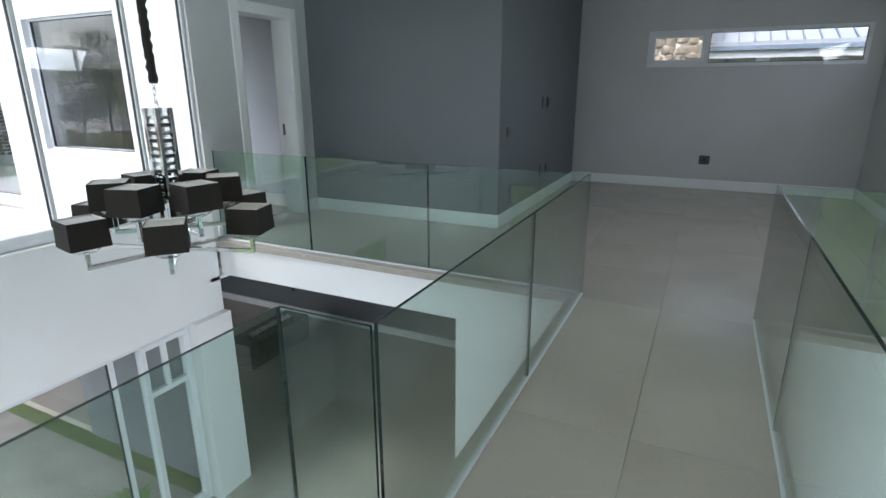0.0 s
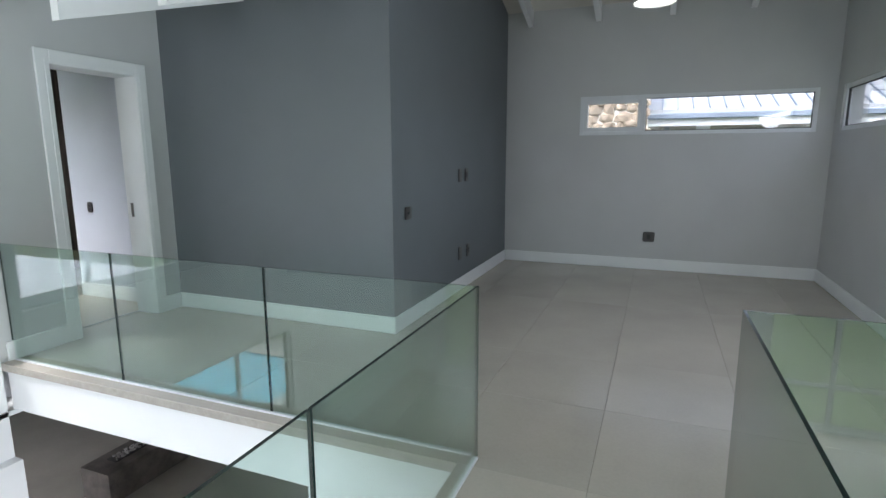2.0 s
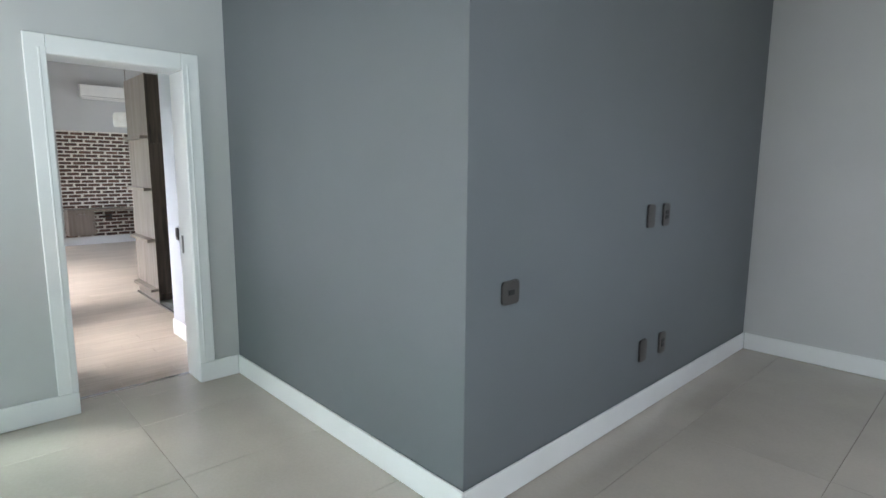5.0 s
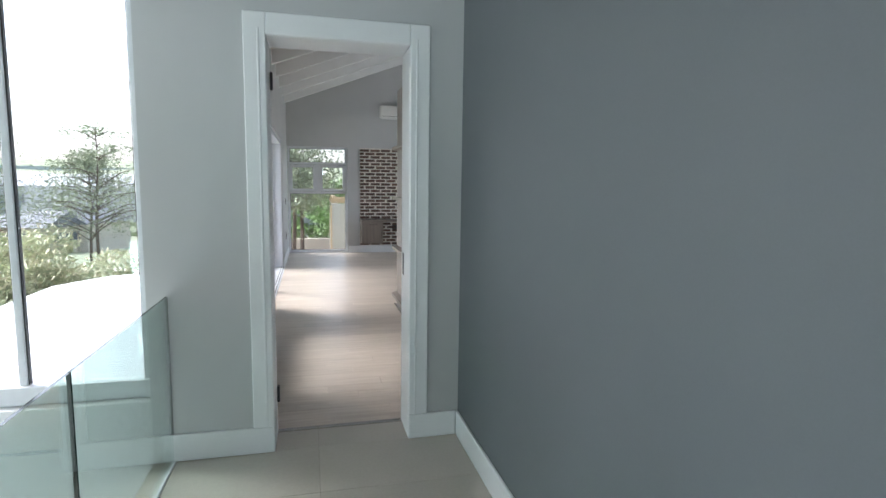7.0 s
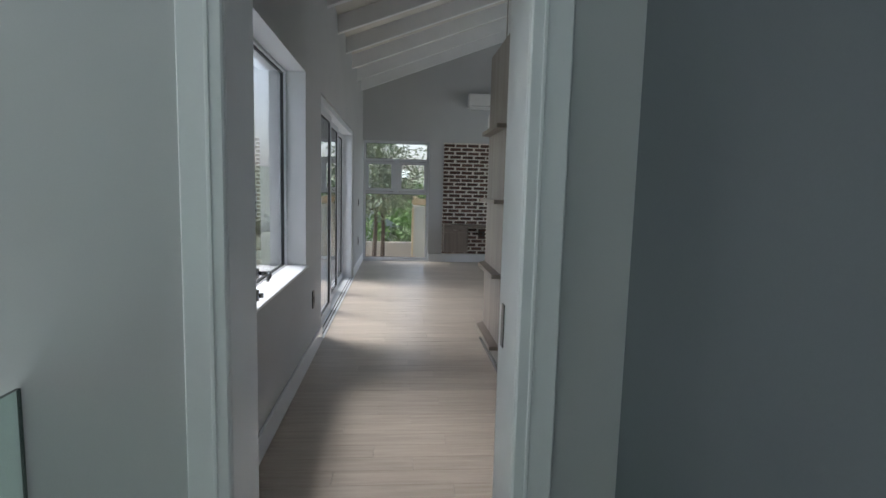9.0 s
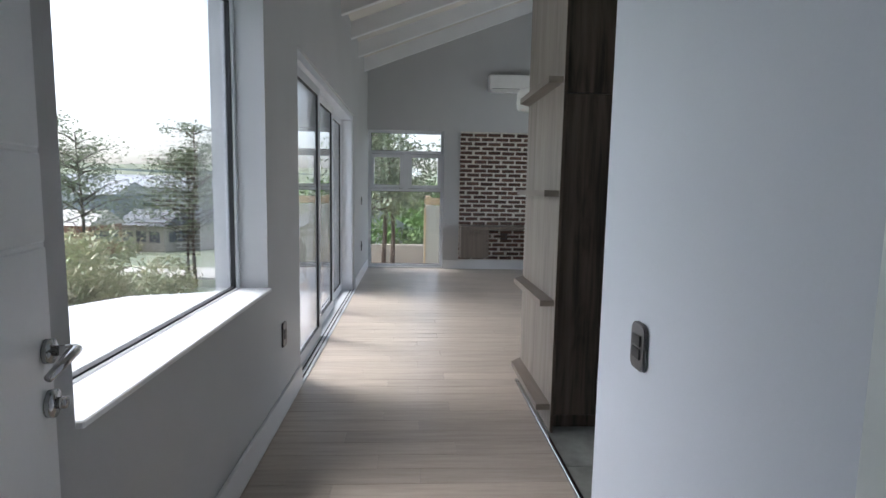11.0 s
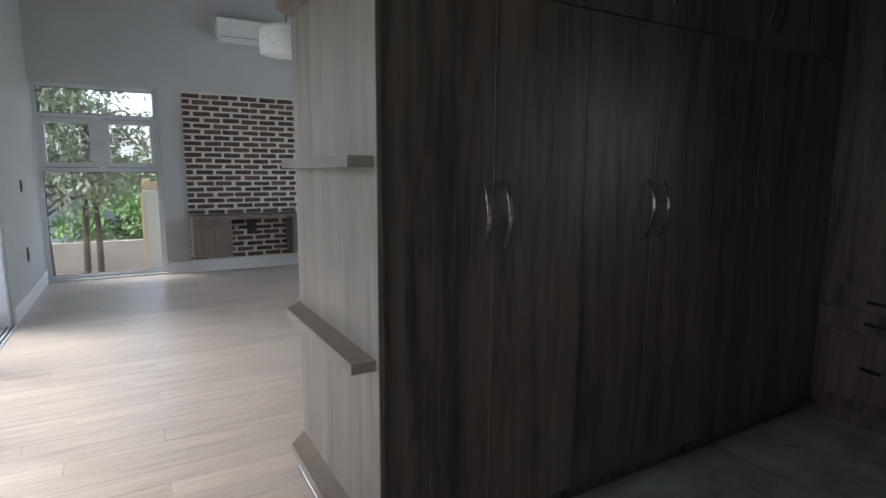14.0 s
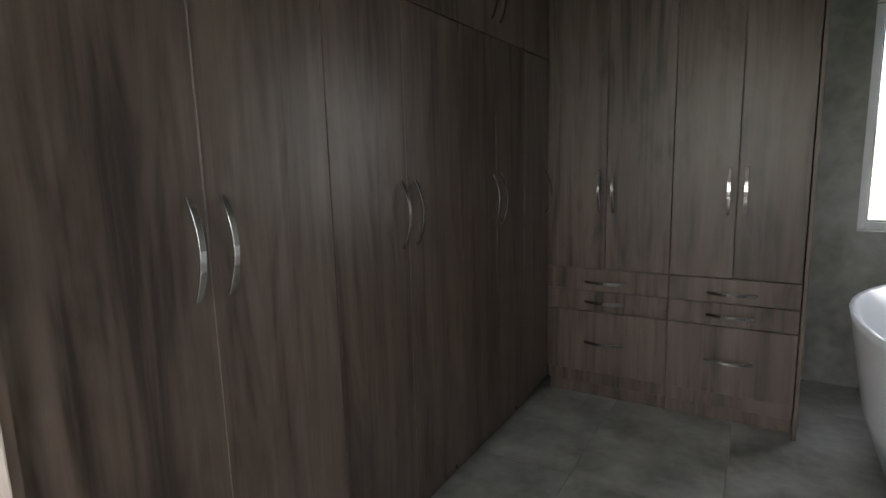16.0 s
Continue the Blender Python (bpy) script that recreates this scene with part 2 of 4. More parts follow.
def prism(points, axis, a, b):
    """A polygon in the plane across an axis, drawn out from a to b."""
    bm = bmesh.new()
    rings = []
    for v in (a, b):
        ring = []
        for p, q in points:
            ring.append(bm.verts.new({"x": (v, p, q), "y": (p, v, q), "z": (p, q, v)}[axis]))
        rings.append(ring)
    bm.faces.new(rings[0])
    bm.faces.new(rings[1])
    n = len(points)
    for i in range(n):
        bm.faces.new((rings[0][i], rings[0][(i + 1) % n], rings[1][(i + 1) % n], rings[1][i]))
    bmesh.ops.recalc_face_normals(bm, faces=bm.faces[:])
    return bm


def mesh_of(name, bm, mats, smooth=False):
    me = bpy.data.meshes.new(name)
    bmesh.ops.recalc_face_normals(bm, faces=bm.faces[:])
    bm.to_mesh(me)
    bm.free()
    for m in mats if isinstance(mats, (list, tuple)) else (mats,):
        me.materials.append(m)
    if smooth:
        for p in me.polygons:
            p.use_smooth = True
    return me


def part(name, bm, mats, parent=None, label="", smooth=False):
    ob = new(name, mesh_of(name, bm, mats, smooth))
    if parent is not None:
        ob.parent = parent
    return tagged(ob, label=label)


def piece(name, me, parent, at):
    ob = new(name, me)
    ob.parent = parent
    ob.location = at
    return ob


def thing(name, label, category, at=(0, 0, 0), group="", kind=""):
    ob = new(name)
    ob.location = at
    ob.empty_display_size = 0.1
    return tagged(ob, label, category, group, kind)


def structure(name, bm, mats, label, category="wall"):
    return tagged(part(name, bm, mats), label, category, kind="structure")


def tube(bm, pts, r, sides=8):
    """A bent round bar through points."""
    pts = [Vector(p) for p in pts]
    rings = []
    for i, p in enumerate(pts):
        d = (pts[min(i + 1, len(pts) - 1)] - pts[max(i - 1, 0)]).normalized()
        u = d.orthogonal().normalized() if abs(d.z) < 0.99 else Vector((1, 0, 0))
        u = (Vector((0, 0, 1)).cross(d)).normalized() if abs(d.z) < 0.99 else u
        v = d.cross(u)
        rr = r[i] if isinstance(r, (list, tuple)) else r
        rings.append([bm.verts.new(p + rr * (math.cos(a) * u + math.sin(a) * v)) for a in [2 * math.pi * k / sides for k in range(sides)]])
    for a, b in zip(rings, rings[1:]):
        for k in range(sides):
            bm.faces.new((a[k], a[(k + 1) % sides], b[(k + 1) % sides], b[k]))
    bm.faces.new(rings[0])
    bm.faces.new(rings[-1])


def wall_x(name, x0, x1, y0, y1, holes, top, mats, label, z0=0.0):
    """A wall across X from y0 to y1, with its top along top(y), and rectangular holes (ya, yb, za, zb)."""
    bm = bmesh.new()
    cuts = sorted({y0, y1, *[v for h in holes for v in h[:2]], *[k for k in (9.7,) if y0 < k < y1]})
    for a, b in zip(cuts, cuts[1:]):
        z = z0
        for h in sorted((h for h in holes if h[0] <= a + 1e-6 and h[1] >= b - 1e-6), key=lambda h: h[2]):
            if h[2] > z + 1e-4:
                box(bm, x0, a, z, x1, b, h[2])
            z = h[3]
        sub = prism([(a, z), (b, z), (b, top(b)), (a, top(a))], "x", x0, x1)
        tmp = bpy.data.meshes.new("tmp")
        sub.to_mesh(tmp)
        sub.free()
        bm.from_mesh(tmp)
        bpy.data.meshes.remove(tmp)
    return structure(name, bm, mats, label)


def wall_y(name, y0, y1, x0, x1, holes, top, mats, label, z0=0.0):
    """A wall across Y from x0 to x1 with rectangular holes (xa, xb, za, zb)."""
    bm = bmesh.new()
    cuts = sorted({x0, x1, *[v for h in holes for v in h[:2]]})
    for a, b in zip(cuts, cuts[1:]):
        z = z0
        for h in sorted((h for h in holes if h[0] <= a + 1e-6 and h[1] >= b - 1e-6), key=lambda h: h[2]):
            if h[2] > z + 1e-4:
                box(bm, a, y0, z, b, y1, h[2])
            z = h[3]
        if top > z + 1e-4:
            box(bm, a, y0, z, b, y1, top)
    return structure(name, bm, mats, label)


# ---- heights of the sloping ceilings ----
def hall_top(y):
    return 2.68 + 0.31 * (y - 5.46) if y < 9.7 else 3.99 - 0.31 * (y - 9.7)


def bed_top(y):
    return 3.44 + 0.38 * (y - 5.77) if y < 9.7 else 4.93 - 0.38 * (y - 9.7)


EDGE_Y = 5.46
LOW = -3.0

# ---- hall: floor slab, bridge and walls ----
bm = bmesh.new()
box(bm, -4.36, EDGE_Y - 0.04, -0.06, 2.58, 11.1, -0.008)
box(bm, -0.27, -2.0, -0.06, 1.05, EDGE_Y - 0.04, -0.008)
floor = structure("floor", bm, M_GROUT, "grey tile grout under large porcelain floor tiles", "floor")
bm = bmesh.new()
box(bm, -4.1, EDGE_Y, -0.40, -1.52, 7.1, -0.062)
box(bm, -1.52, EDGE_Y, -0.40, 2.58, 11.1, -0.062)
box(bm, -0.24, -2.0, -0.30, 1.02, EDGE_Y, -0.062)
structure("floor_slab", bm, M_WHITE, "white painted edge of the upper floor slab and bridge", "floor")

wall_x("wall_door", -4.36, -4.1, EDGE_Y - 0.04, 7.18, [(6.03, 6.90, 0, 2.40)], hall_top, M_WALL, "light grey painted wall with a doorway")
wall_y("wall_dark_south", 7.18, 7.30, -4.1, -1.52, [], hall_top(7.18) + 0.0, M_DARK, "dark grey painted feature wall")
wall_x("wall_dark_east", -1.66, -1.52, 7.30, 10.96, [], hall_top, M_DARK, "dark grey painted feature wall with switches")
wall_y("wall_north", 10.96, 11.16, -1.66, 2.78, [(-0.45, 2.40, 1.87, 2.40)], hall_top(10.96) + 0.02, M_WALL, "light grey painted wall with a strip window")
wall_x("wall_east", 2.58, 2.78, 5.42, 10.96, [(6.4, 10.72, 1.87, 2.40)], hall_top, M_WALL, "light grey painted wall with a strip window", z0=LOW)
# the hole is an unseen opening, added to let fill light in
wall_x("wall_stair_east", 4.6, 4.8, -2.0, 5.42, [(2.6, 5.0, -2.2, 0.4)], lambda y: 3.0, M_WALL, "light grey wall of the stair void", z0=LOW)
wall_y("wall_stair_north", 5.42, 5.62, 2.78, 4.8, [], 3.0, M_WHITE, "white wall beside the landing", z0=LOW)

# ---- the void: glazed west side, south wall, ceiling, lower room ----
structure("wall_void_west", bbox(-4.25, -2.0, -0.80, -4.1, EDGE_Y - 0.04, 0.37), M_WHITE, "white band of wall between two rows of glazing")
structure("wall_pier", bbox(-4.3, 4.97, LOW, -4.0, EDGE_Y - 0.04, -0.80), M_WHITE, "white pier beside the lower glazing")
structure("wall_lower_west", bbox(-4.25, -2.0, LOW, -4.1, 2.05, -0.80), M_WHITE, "white wall below the glazing")
structure("wall_lintel", bbox(-4.25, -2.0, 2.6, -4.1, EDGE_Y - 0.04, 3.0), M_WHITE, "white lintel above the tall glazing")
wall_y("wall_void_south", -2.2, -2.0, -4.25, 4.8, [(-3.4, -0.9, -2.9, -0.5), (-3.4, -0.9, 0.3, 2.4), (2.50, 4.5, -2.95, 0.6)], 3.0, M_WHITE, "white wall with glazed openings", z0=LOW)
wall_y("wall_below_slab", EDGE_Y, EDGE_Y + 0.2, -1.26, 2.58, [], -0.402, M_WHITE, "white wall under the upper floor", z0=LOW)
bm = bmesh.new()
box(bm, -4.25, -2.2, LOW - 0.1, 4.8, 5.2, LOW)
box(bm, -12.0, 5.2, LOW - 0.1, 2.8, 9.8, LOW)
structure("lower_floor", bm, M_TILE, "beige tiled floor of the lower storey", "floor")
structure("lower_wall_north", bbox(-12.0, 9.62, LOW, -1.0, 9.8, -0.45), M_DARK, "dark grey wall of the lower room")
structure("lower_wall_west", bbox(-12.2, 5.3, LOW, -12.0, 9.8, -0.45), M_WALL, "grey wall of the lower room")
structure("lower_wall_east", bbox(-1.26, EDGE_Y + 0.2, LOW, -1.1, 9.62, -0.45), M_WHITE, "white wall of the lower room")
# unseen opening from x -9.6 to -6.6, added to light the lower room
bm = bmesh.new()
box(bm, -12.0, 5.1, LOW, -9.6, 5.3, -0.45)
box(bm, -6.6, 5.1, LOW, -4.3, 5.3, -0.45)
box(bm, -9.6, 5.1, -0.7, -6.6, 5.3, -0.45)
# the dark colour stands in for shade on this outer wall
structure("lower_wall_south", bm, M_DARK, "outer wall of the lower room, coloured dark as in shade")
structure("lower_ceiling", bbox(-12.0, 5.3, -0.45, -4.1, 9.8, -0.41), M_WHITE, "white ceiling of the lower room", "ceiling")
structure("lower_baseboard", bbox(-11.9, 9.58, LOW, -1.2, 9.618, LOW + 0.14), M_TRIM, "white skirting board", "baseboard")

bm = bmesh.new()
for s in (prism([(EDGE_Y - 0.04, hall_top(EDGE_Y)), (9.7, 3.99), (11.16, hall_top(11.16)), (11.16, hall_top(11.16) + 0.15), (9.7, 4.14), (EDGE_Y - 0.04, hall_top(EDGE_Y) + 0.15)], "x", -4.25, 2.78),):
    tmp = bpy.data.meshes.new("tmp")
    s.to_mesh(tmp)
    s.free()
    bm.from_mesh(tmp)
    bpy.data.meshes.remove(tmp)
structure("ceiling", bm, M_CEIL, "cream boarded sloping ceiling", "ceiling")
structure("void_ceiling", bbox(-4.25, -2.2, 3.0, 4.8, EDGE_Y - 0.04, 3.12), M_CEIL, "cream ceiling over the double volume", "ceiling")
structure("void_bulkhead", bbox(-4.25, EDGE_Y - 0.16, hall_top(EDGE_Y), 2.58, EDGE_Y - 0.042, 3.0), M_WHITE, "white beam at the edge of the sloping ceiling")
for x in (-3.04, -2.11, -1.18, -0.25, 0.68, 1.61, 2.54 - 0.06):
    hi, lo = 7.18 if x < -1.52 else 10.96, EDGE_Y
    pts = [(lo, hall_top(lo) - 0.21), (min(9.7, hi), hall_top(min(9.7, hi)) - 0.21)]
    if hi > 9.7:
        pts.append((hi, hall_top(hi) - 0.21))
        pts += [(hi, hall_top(hi) - 0.002), (9.7, 3.988)]
    else:
        pts.append((hi, hall_top(hi) - 0.002))
    pts.append((lo, hall_top(lo) - 0.002))
    tagged(part("rafter", prism(pts, "x", x - 0.035, x + 0.035), M_TRIM), "white painted exposed roof rafter under the ceiling", "rafter", "hall rafters", "structure")

# ---- bedroom shell ----
BX0, BX1 = -13.52, -4.36
bm = bmesh.new()
box(bm, BX0, 5.55, -0.06, BX1, 10.9, -0.008)
bedroom_floor = structure("bedroom_floor", bm, M_GROUT, "screed under pale oak plank flooring", "floor")
structure("bedroom_slab", bbox(BX0 - 0.2, 5.50, -0.40, -4.37, 11.1, -0.062), M_WHITE, "concrete slab under the bedroom wing", "floor")
wall_y("wall_south", 5.50, 5.78, BX0 - 0.2, BX1, [(-7.0, -5.30, 0.84, 2.37), (-11.4, -7.83, -0.05, 2.36)], bed_top(5.78), M_WALL, "grey painted wall with a window and sliding doors", z0=-0.06)
wall_x("wall_west", BX0 - 0.2, BX0, 5.78, 10.9, [(5.78, 7.11, 0.02, 2.41)], bed_top, M_WALL, "grey painted gable wall with a tall window and brick niche")
wall_y("wall_bath", 7.13, 7.36, -5.588, BX1, [], 2.9, M_BATHWALL, "pale blue-grey painted wall with a light switch")
# the first hole is unseen, added to brighten the bedroom
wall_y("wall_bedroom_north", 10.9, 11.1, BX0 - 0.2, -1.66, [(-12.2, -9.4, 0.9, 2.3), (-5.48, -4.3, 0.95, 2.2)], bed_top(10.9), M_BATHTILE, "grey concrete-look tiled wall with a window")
structure("wall_bath_east", bbox(-4.3, 7.3, 0, -4.12, 10.9, 3.4), M_BATHTILE, "grey tiled bathroom wall")
bm = prism([(5.42, hall_top(5.46)), (9.7, 3.99), (11.1, 3.5), (11.1, bed_top(11.1)), (9.7, 4.93), (5.42, bed_top(5.42))], "x", -4.358, -4.13)
structure("wall_gable", bm, M_WALL, "grey gable wall above the bedroom doorway")
bm = prism([(5.42, bed_top(5.42)), (9.7, 4.93), (11.1, bed_top(11.1)), (11.1, bed_top(11.1) + 0.15), (9.7, 5.08), (5.42, bed_top(5.42) + 0.15)], "x", BX0 - 0.2, -4.12)
structure("bedroom_ceiling", bm, M_CEIL, "cream boarded sloping bedroom ceiling", "ceiling")
for i in range(10):
    x = -12.9 + 0.93 * i
    bm = prism([(5.78, bed_top(5.78) - 0.2), (9.7, 4.73), (10.9, bed_top(10.9) - 0.2), (10.9, bed_top(10.9) - 0.002), (9.7, 4.928), (5.78, bed_top(5.78) - 0.002)], "x", x - 0.035, x + 0.035)
    tagged(part("rafter", bm, M_TRIM), "white painted exposed roof rafter under the ceiling", "rafter", "bedroom rafters", "structure")

# ---- skirting boards and door trim ----
def skirting(name, x0, y0, x1, y1, h=0.157):
    structure(name, bbox(x0, y0, 0.002, x1, y1, h, 0.004), M_TRIM, "white painted timber skirting board", "baseboard")


skirting("baseboard_dark_south", -4.082, 7.162, -1.502, 7.178)
skirting("baseboard_dark_east", -1.518, 7.18, -1.502, 10.94)
skirting("baseboard_north", -1.50, 10.942, 2.56, 10.958)
skirting("baseboard_east", 2.562, 5.5, 2.578, 10.958)
skirting("baseboard_door_left", -4.098, 5.47, -4.078, 6.071)
skirting("baseboard_door_right", -4.098, 6.861, -4.078, 7.16)
skirting("baseboard_window", -7.80, 5.782, -4.37, 5.80)
skirting("baseboard_slider_end", -13.5, 5.782, -11.42, 5.80)
skirting("baseboard_west", -13.518, 7.12, -13.49, 7.39)
skirting("baseboard_bath", -5.575, 7.11, -4.37, 7.128)

door = thing("door_frame", "white painted door frame with moulded architraves", "door frame", (-4.1, 6.46, 0), kind="structure")
for y0, y1 in ((5.955, 6.071), (6.861, 6.977)):
    y0, y1 = y0 - 6.46, y1 - 6.46
    bm = bbox(0.0, y0, 0.157, 0.022, y1, 2.475, 0.005)
    part("architrave", bm, M_TRIM, door)
    inner = (y1 - 0.045, y1 - 0.033) if y0 < 0 else (y0 + 0.033, y0 + 0.045)
    part("bead", bbox(0.022, inner[0], 0.157, 0.027, inner[1], 2.39, 0.002), M_TRIM, door)
part("architrave", bbox(0.0, -0.389, 2.357, 0.022, 0.401, 2.475, 0.005), M_TRIM, door)
for y0, y1 in ((6.03, 6.071), (6.861, 6.90)):
    part("jamb", bbox(-0.27, y0 - 6.46, 0, -0.001, y1 - 6.46, 2.357, 0.003), M_TRIM, door)
part("head", bbox(-0.27, -0.389, 2.357, -0.001, 0.401, 2.40, 0.003), M_TRIM, door)
for z in (0.255, 2.16):
    part("hinge", bbox(-0.265, -0.388, z - 0.05, -0.225, -0.372, z + 0.05, 0.003), M_BLACK, door, "dark steel hinge")
part("strike_plate", bbox(-0.215, 0.397, 1.0, -0.18, 0.4005, 1.14, 0.001), M_PLATE, door, "steel strike plate")
structure("door_threshold", bbox(-4.38, 6.071, -0.004, -4.34, 6.861, 0.006, 0.002), M_STEEL, "brass coloured threshold strip", "trim")


def lever_handle(parent, x, y, z, out, along):
    """A lever handle on a round rose, standing off a door by out (a sign along Y)."""
    bm = bmesh.new()
    tube(bm, [(x, y, z), (x, y + out * 0.012, z)], 0.023, 16)
    tube(bm, [(x, y + out * 0.01, z), (x, y + out * 0.05, z)], 0.010, 10)
    tube(bm, [(x, y + out * 0.05, z), (x + along * 0.03, y + out * 0.056, z + 0.006), (x + along * 0.08, y + out * 0.058, z + 0.002), (x + along * 0.125, y + out * 0.05, z - 0.012)], [0.010, 0.010, 0.009, 0.007], 10)
    part("lever_handle", bm, M_STEEL, parent, "brushed steel lever handle", True)
    bm = bmesh.new()
    tube(bm, [(x, y, z - 0.10), (x, y + out * 0.012, z - 0.10)], 0.026, 16)
    tube(bm, [(x, y + out * 0.01, z - 0.10), (x, y + out * 0.03, z - 0.10)], 0.011, 10)
    part("lock_cylinder", bm, M_STEEL, parent, "steel lock with key", True)


leaf = thing("bedroom_door", "white painted panel door standing open into the bedroom", "door", (-4.37, 6.05, 0), kind="structure")
bm = bmesh.new()
zs = [0.01, 0.56, 1.30, 1.47, 1.90, 2.345]
for a, b in zip(zs, zs[1:]):
    sub = bbox(-0.72, -0.045, a + 0.003, 0.0, -0.005, b - 0.003, 0.004)
    tmp = bpy.data.meshes.new("tmp")
    sub.to_mesh(tmp)
    sub.free()
    bm.from_mesh(tmp)
    bpy.data.meshes.remove(tmp)
box(bm, -0.718, -0.042, 0.01, -0.002, -0.008, 2.345)
part("leaf", bm, M_TRIM, leaf)
lever_handle(leaf, -0.69, -0.005, 1.105, 1, 1)
leaf.rotation_euler = (0, 0, radians(12.5))

# ---- windows ----
def window(name, label, axis, plane, a0, a1, z0, z1, bars_a=(), bars_z=(), sashes=(), depth=0.06, wide=0.05):
    """An aluminium window in the plane across an axis; bars upright at bars_a and level at bars_z."""
    w = thing(name, label, "window", kind="structure")

    def put(n, p0, p1, q0, q1, d0, d1, m, lab="", bev=0.004):
        if axis == "y":
            return part(n, bbox(p0, plane + d0, q0, p1, plane + d1, q1, bev), m, w, lab)
        return part(n, bbox(plane + d0, p0, q0, plane + d1, p1, q1, bev), m, w, lab)

    h = depth / 2
    put("frame", a0, a0 + wide, z0, z1, -h, h, M_ALU)
    put("frame", a1 - wide, a1, z0, z1, -h, h, M_ALU)
    put("frame", a0 + wide, a1 - wide, z0, z0 + wide, -h, h, M_ALU)
    put("frame", a0 + wide, a1 - wide, z1 - wide, z1, -h, h, M_ALU)
    xs = [a0 + wide, *bars_a, a1 - wide]
    zz = [z0 + wide, *bars_z, z1 - wide]
    for v in bars_z:
        put("transom", a0 + wide, a1 - wide, v - wide / 2, v + wide / 2, -h, h, M_ALU)
    for v in bars_a:
        put("mullion", v - wide / 2, v + wide / 2, z0 + wide, z1 - wide, -h + 0.002, h - 0.002, M_ALU)
    glass = put("pane", a0 + wide * 0.6, a1 - wide * 0.6, z0 + wide * 0.6, z1 - wide * 0.6, -0.003, 0.003, M_GLASS, "clear window glass", 0)
    glass.visible_shadow = False
    for g0, g1 in zip(xs, xs[1:]):
        for s0, s1 in zip(zz, zz[1:]):
            pad = wide / 2
            b0 = g0 + (0 if g0 == a0 + wide else pad)
            b1 = g1 - (0 if g1 == a1 - wide else pad)
            c0 = s0 + (0 if s0 == z0 + wide else pad)
            c1 = s1 - (0 if s1 == z1 - wide else pad)
            t = 0.007
            bm = bmesh.new()
            for r in ((b0, b0 + t, c0, c1), (b1 - t, b1, c0, c1), (b0 + t, b1 - t, c0, c0 + t), (b0 + t, b1 - t, c1 - t, c1)):
                if axis == "y":
                    box(bm, r[0], plane - 0.014, r[2], r[1], plane + 0.014, r[3])
                else:
                    box(bm, plane - 0.014, r[0], r[2], plane + 0.014, r[1], r[3])
            part("gasket", bm, M_GASKET, w, "black rubber glazing seal")
    for b0, b1, c0, c1 in sashes:
        t = 0.055
        bm = bmesh.new()
        for r in ((b0, b0 + t, c0, c1), (b1 - t, b1, c0, c1), (b0 + t, b1 - t, c0, c0 + t), (b0 + t, b1 - t, c1 - t, c1)):
            if axis == "y":
                box(bm, r[0], plane - 0.04, r[2], r[1], plane + 0.04, r[3])
            else:
                box(bm, plane - 0.04, r[0], r[2], plane + 0.04, r[1], r[3])
        part("sash", bm, M_ALU, w, "white opening sash")
    return w


window("window_1", "white strip window with a narrow opening sash", "y", 10.99, -0.45, 2.40, 1.87, 2.40, (0.40,), (), ((-0.40, 0.375, 1.92, 2.35),))
window("window_2", "white strip window looking at a neighbour's roof", "x", 2.63, 6.4, 10.72, 1.87, 2.40, (8.5,), (), ())
window("window_3", "large fixed window with deep white reveals", "y", 5.60, -7.03, -5.27, 0.81, 2.40, wide=0.05)
window("window_4", "tall white window with two opening sashes", "x", -13.62, 5.79, 7.11, 0.02, 2.41, (), (1.38, 2.03), ((5.84, 6.40, 1.41, 2.0), (6.50, 7.06, 1.41, 2.0)))
part("mullion", bbox(-13.65, 6.40, 1.405, -13.59, 6.50, 2.005, 0.003), M_ALU, bpy.data.objects["window_4"])
window("window_5", "bright bathroom window", "y", 11.0, -5.48, -4.3, 0.95, 2.2)
structure("window_sill", bbox(-7.0, 5.63, 0.836, -5.30, 5.80, 0.856, 0.004), M_TRIM, "white painted window sill", "sill")

# glazing of the void, upper and lower rows
up = window("window_6", "tall fixed glazing of the double volume", "x", -4.17, -2.0, 5.42, 0.37, 2.6, (-0.7, 0.23, 1.16, 2.09, 3.02, 3.92, 4.80), (), wide=0.035)
structure("void_sill", bbox(-4.3, -2.0, 0.36, -4.06, 5.42, 0.376, 0.003), M_TRIM, "white window sill above the void", "sill")
window("window_7", "lower glazing of the double volume", "x", -4.17, 2.05, 4.97, LOW, -0.80, (3.05, 4.12), (), ((4.40, 4.94, LOW + 0.06, -0.84),))
lw = bpy.data.objects["window_7"]
part("transom", bbox(-4.20, 4.45, -1.42, -4.14, 4.89, -1.36, 0.003), M_ALU, lw)
part("mullion", bbox(-4.20, 4.65, -1.36, -4.14, 4.69, -0.88, 0.003), M_ALU, lw)
window("window_8", "glazed opening behind the bridge", "y", -2.1, -3.4, -0.9, -2.9, -0.5, (-2.6, -1.75), ())
window("window_9", "glazed opening behind the bridge", "y", -2.1, -3.4, -0.9, 0.3, 2.4, (-2.6, -1.75), ())
window("window_10", "tall glazing of the stair void facing the lawn", "y", -2.1, 2.50, 4.5, -2.95, 0.6, (3.52,), (-2.2,), wide=0.08)

# two unseen windows, added only to hold the fill lamps' openings
window("added_window_stair", "unseen side window added to light the stair void", "x", 4.7, 2.6, 5.0, -2.2, 0.4, (3.8,), ())
window("added_window_bedroom", "unseen window added to light the bedroom", "y", 11.0, -12.2, -9.4, 0.9, 2.3, (-10.8,), ())
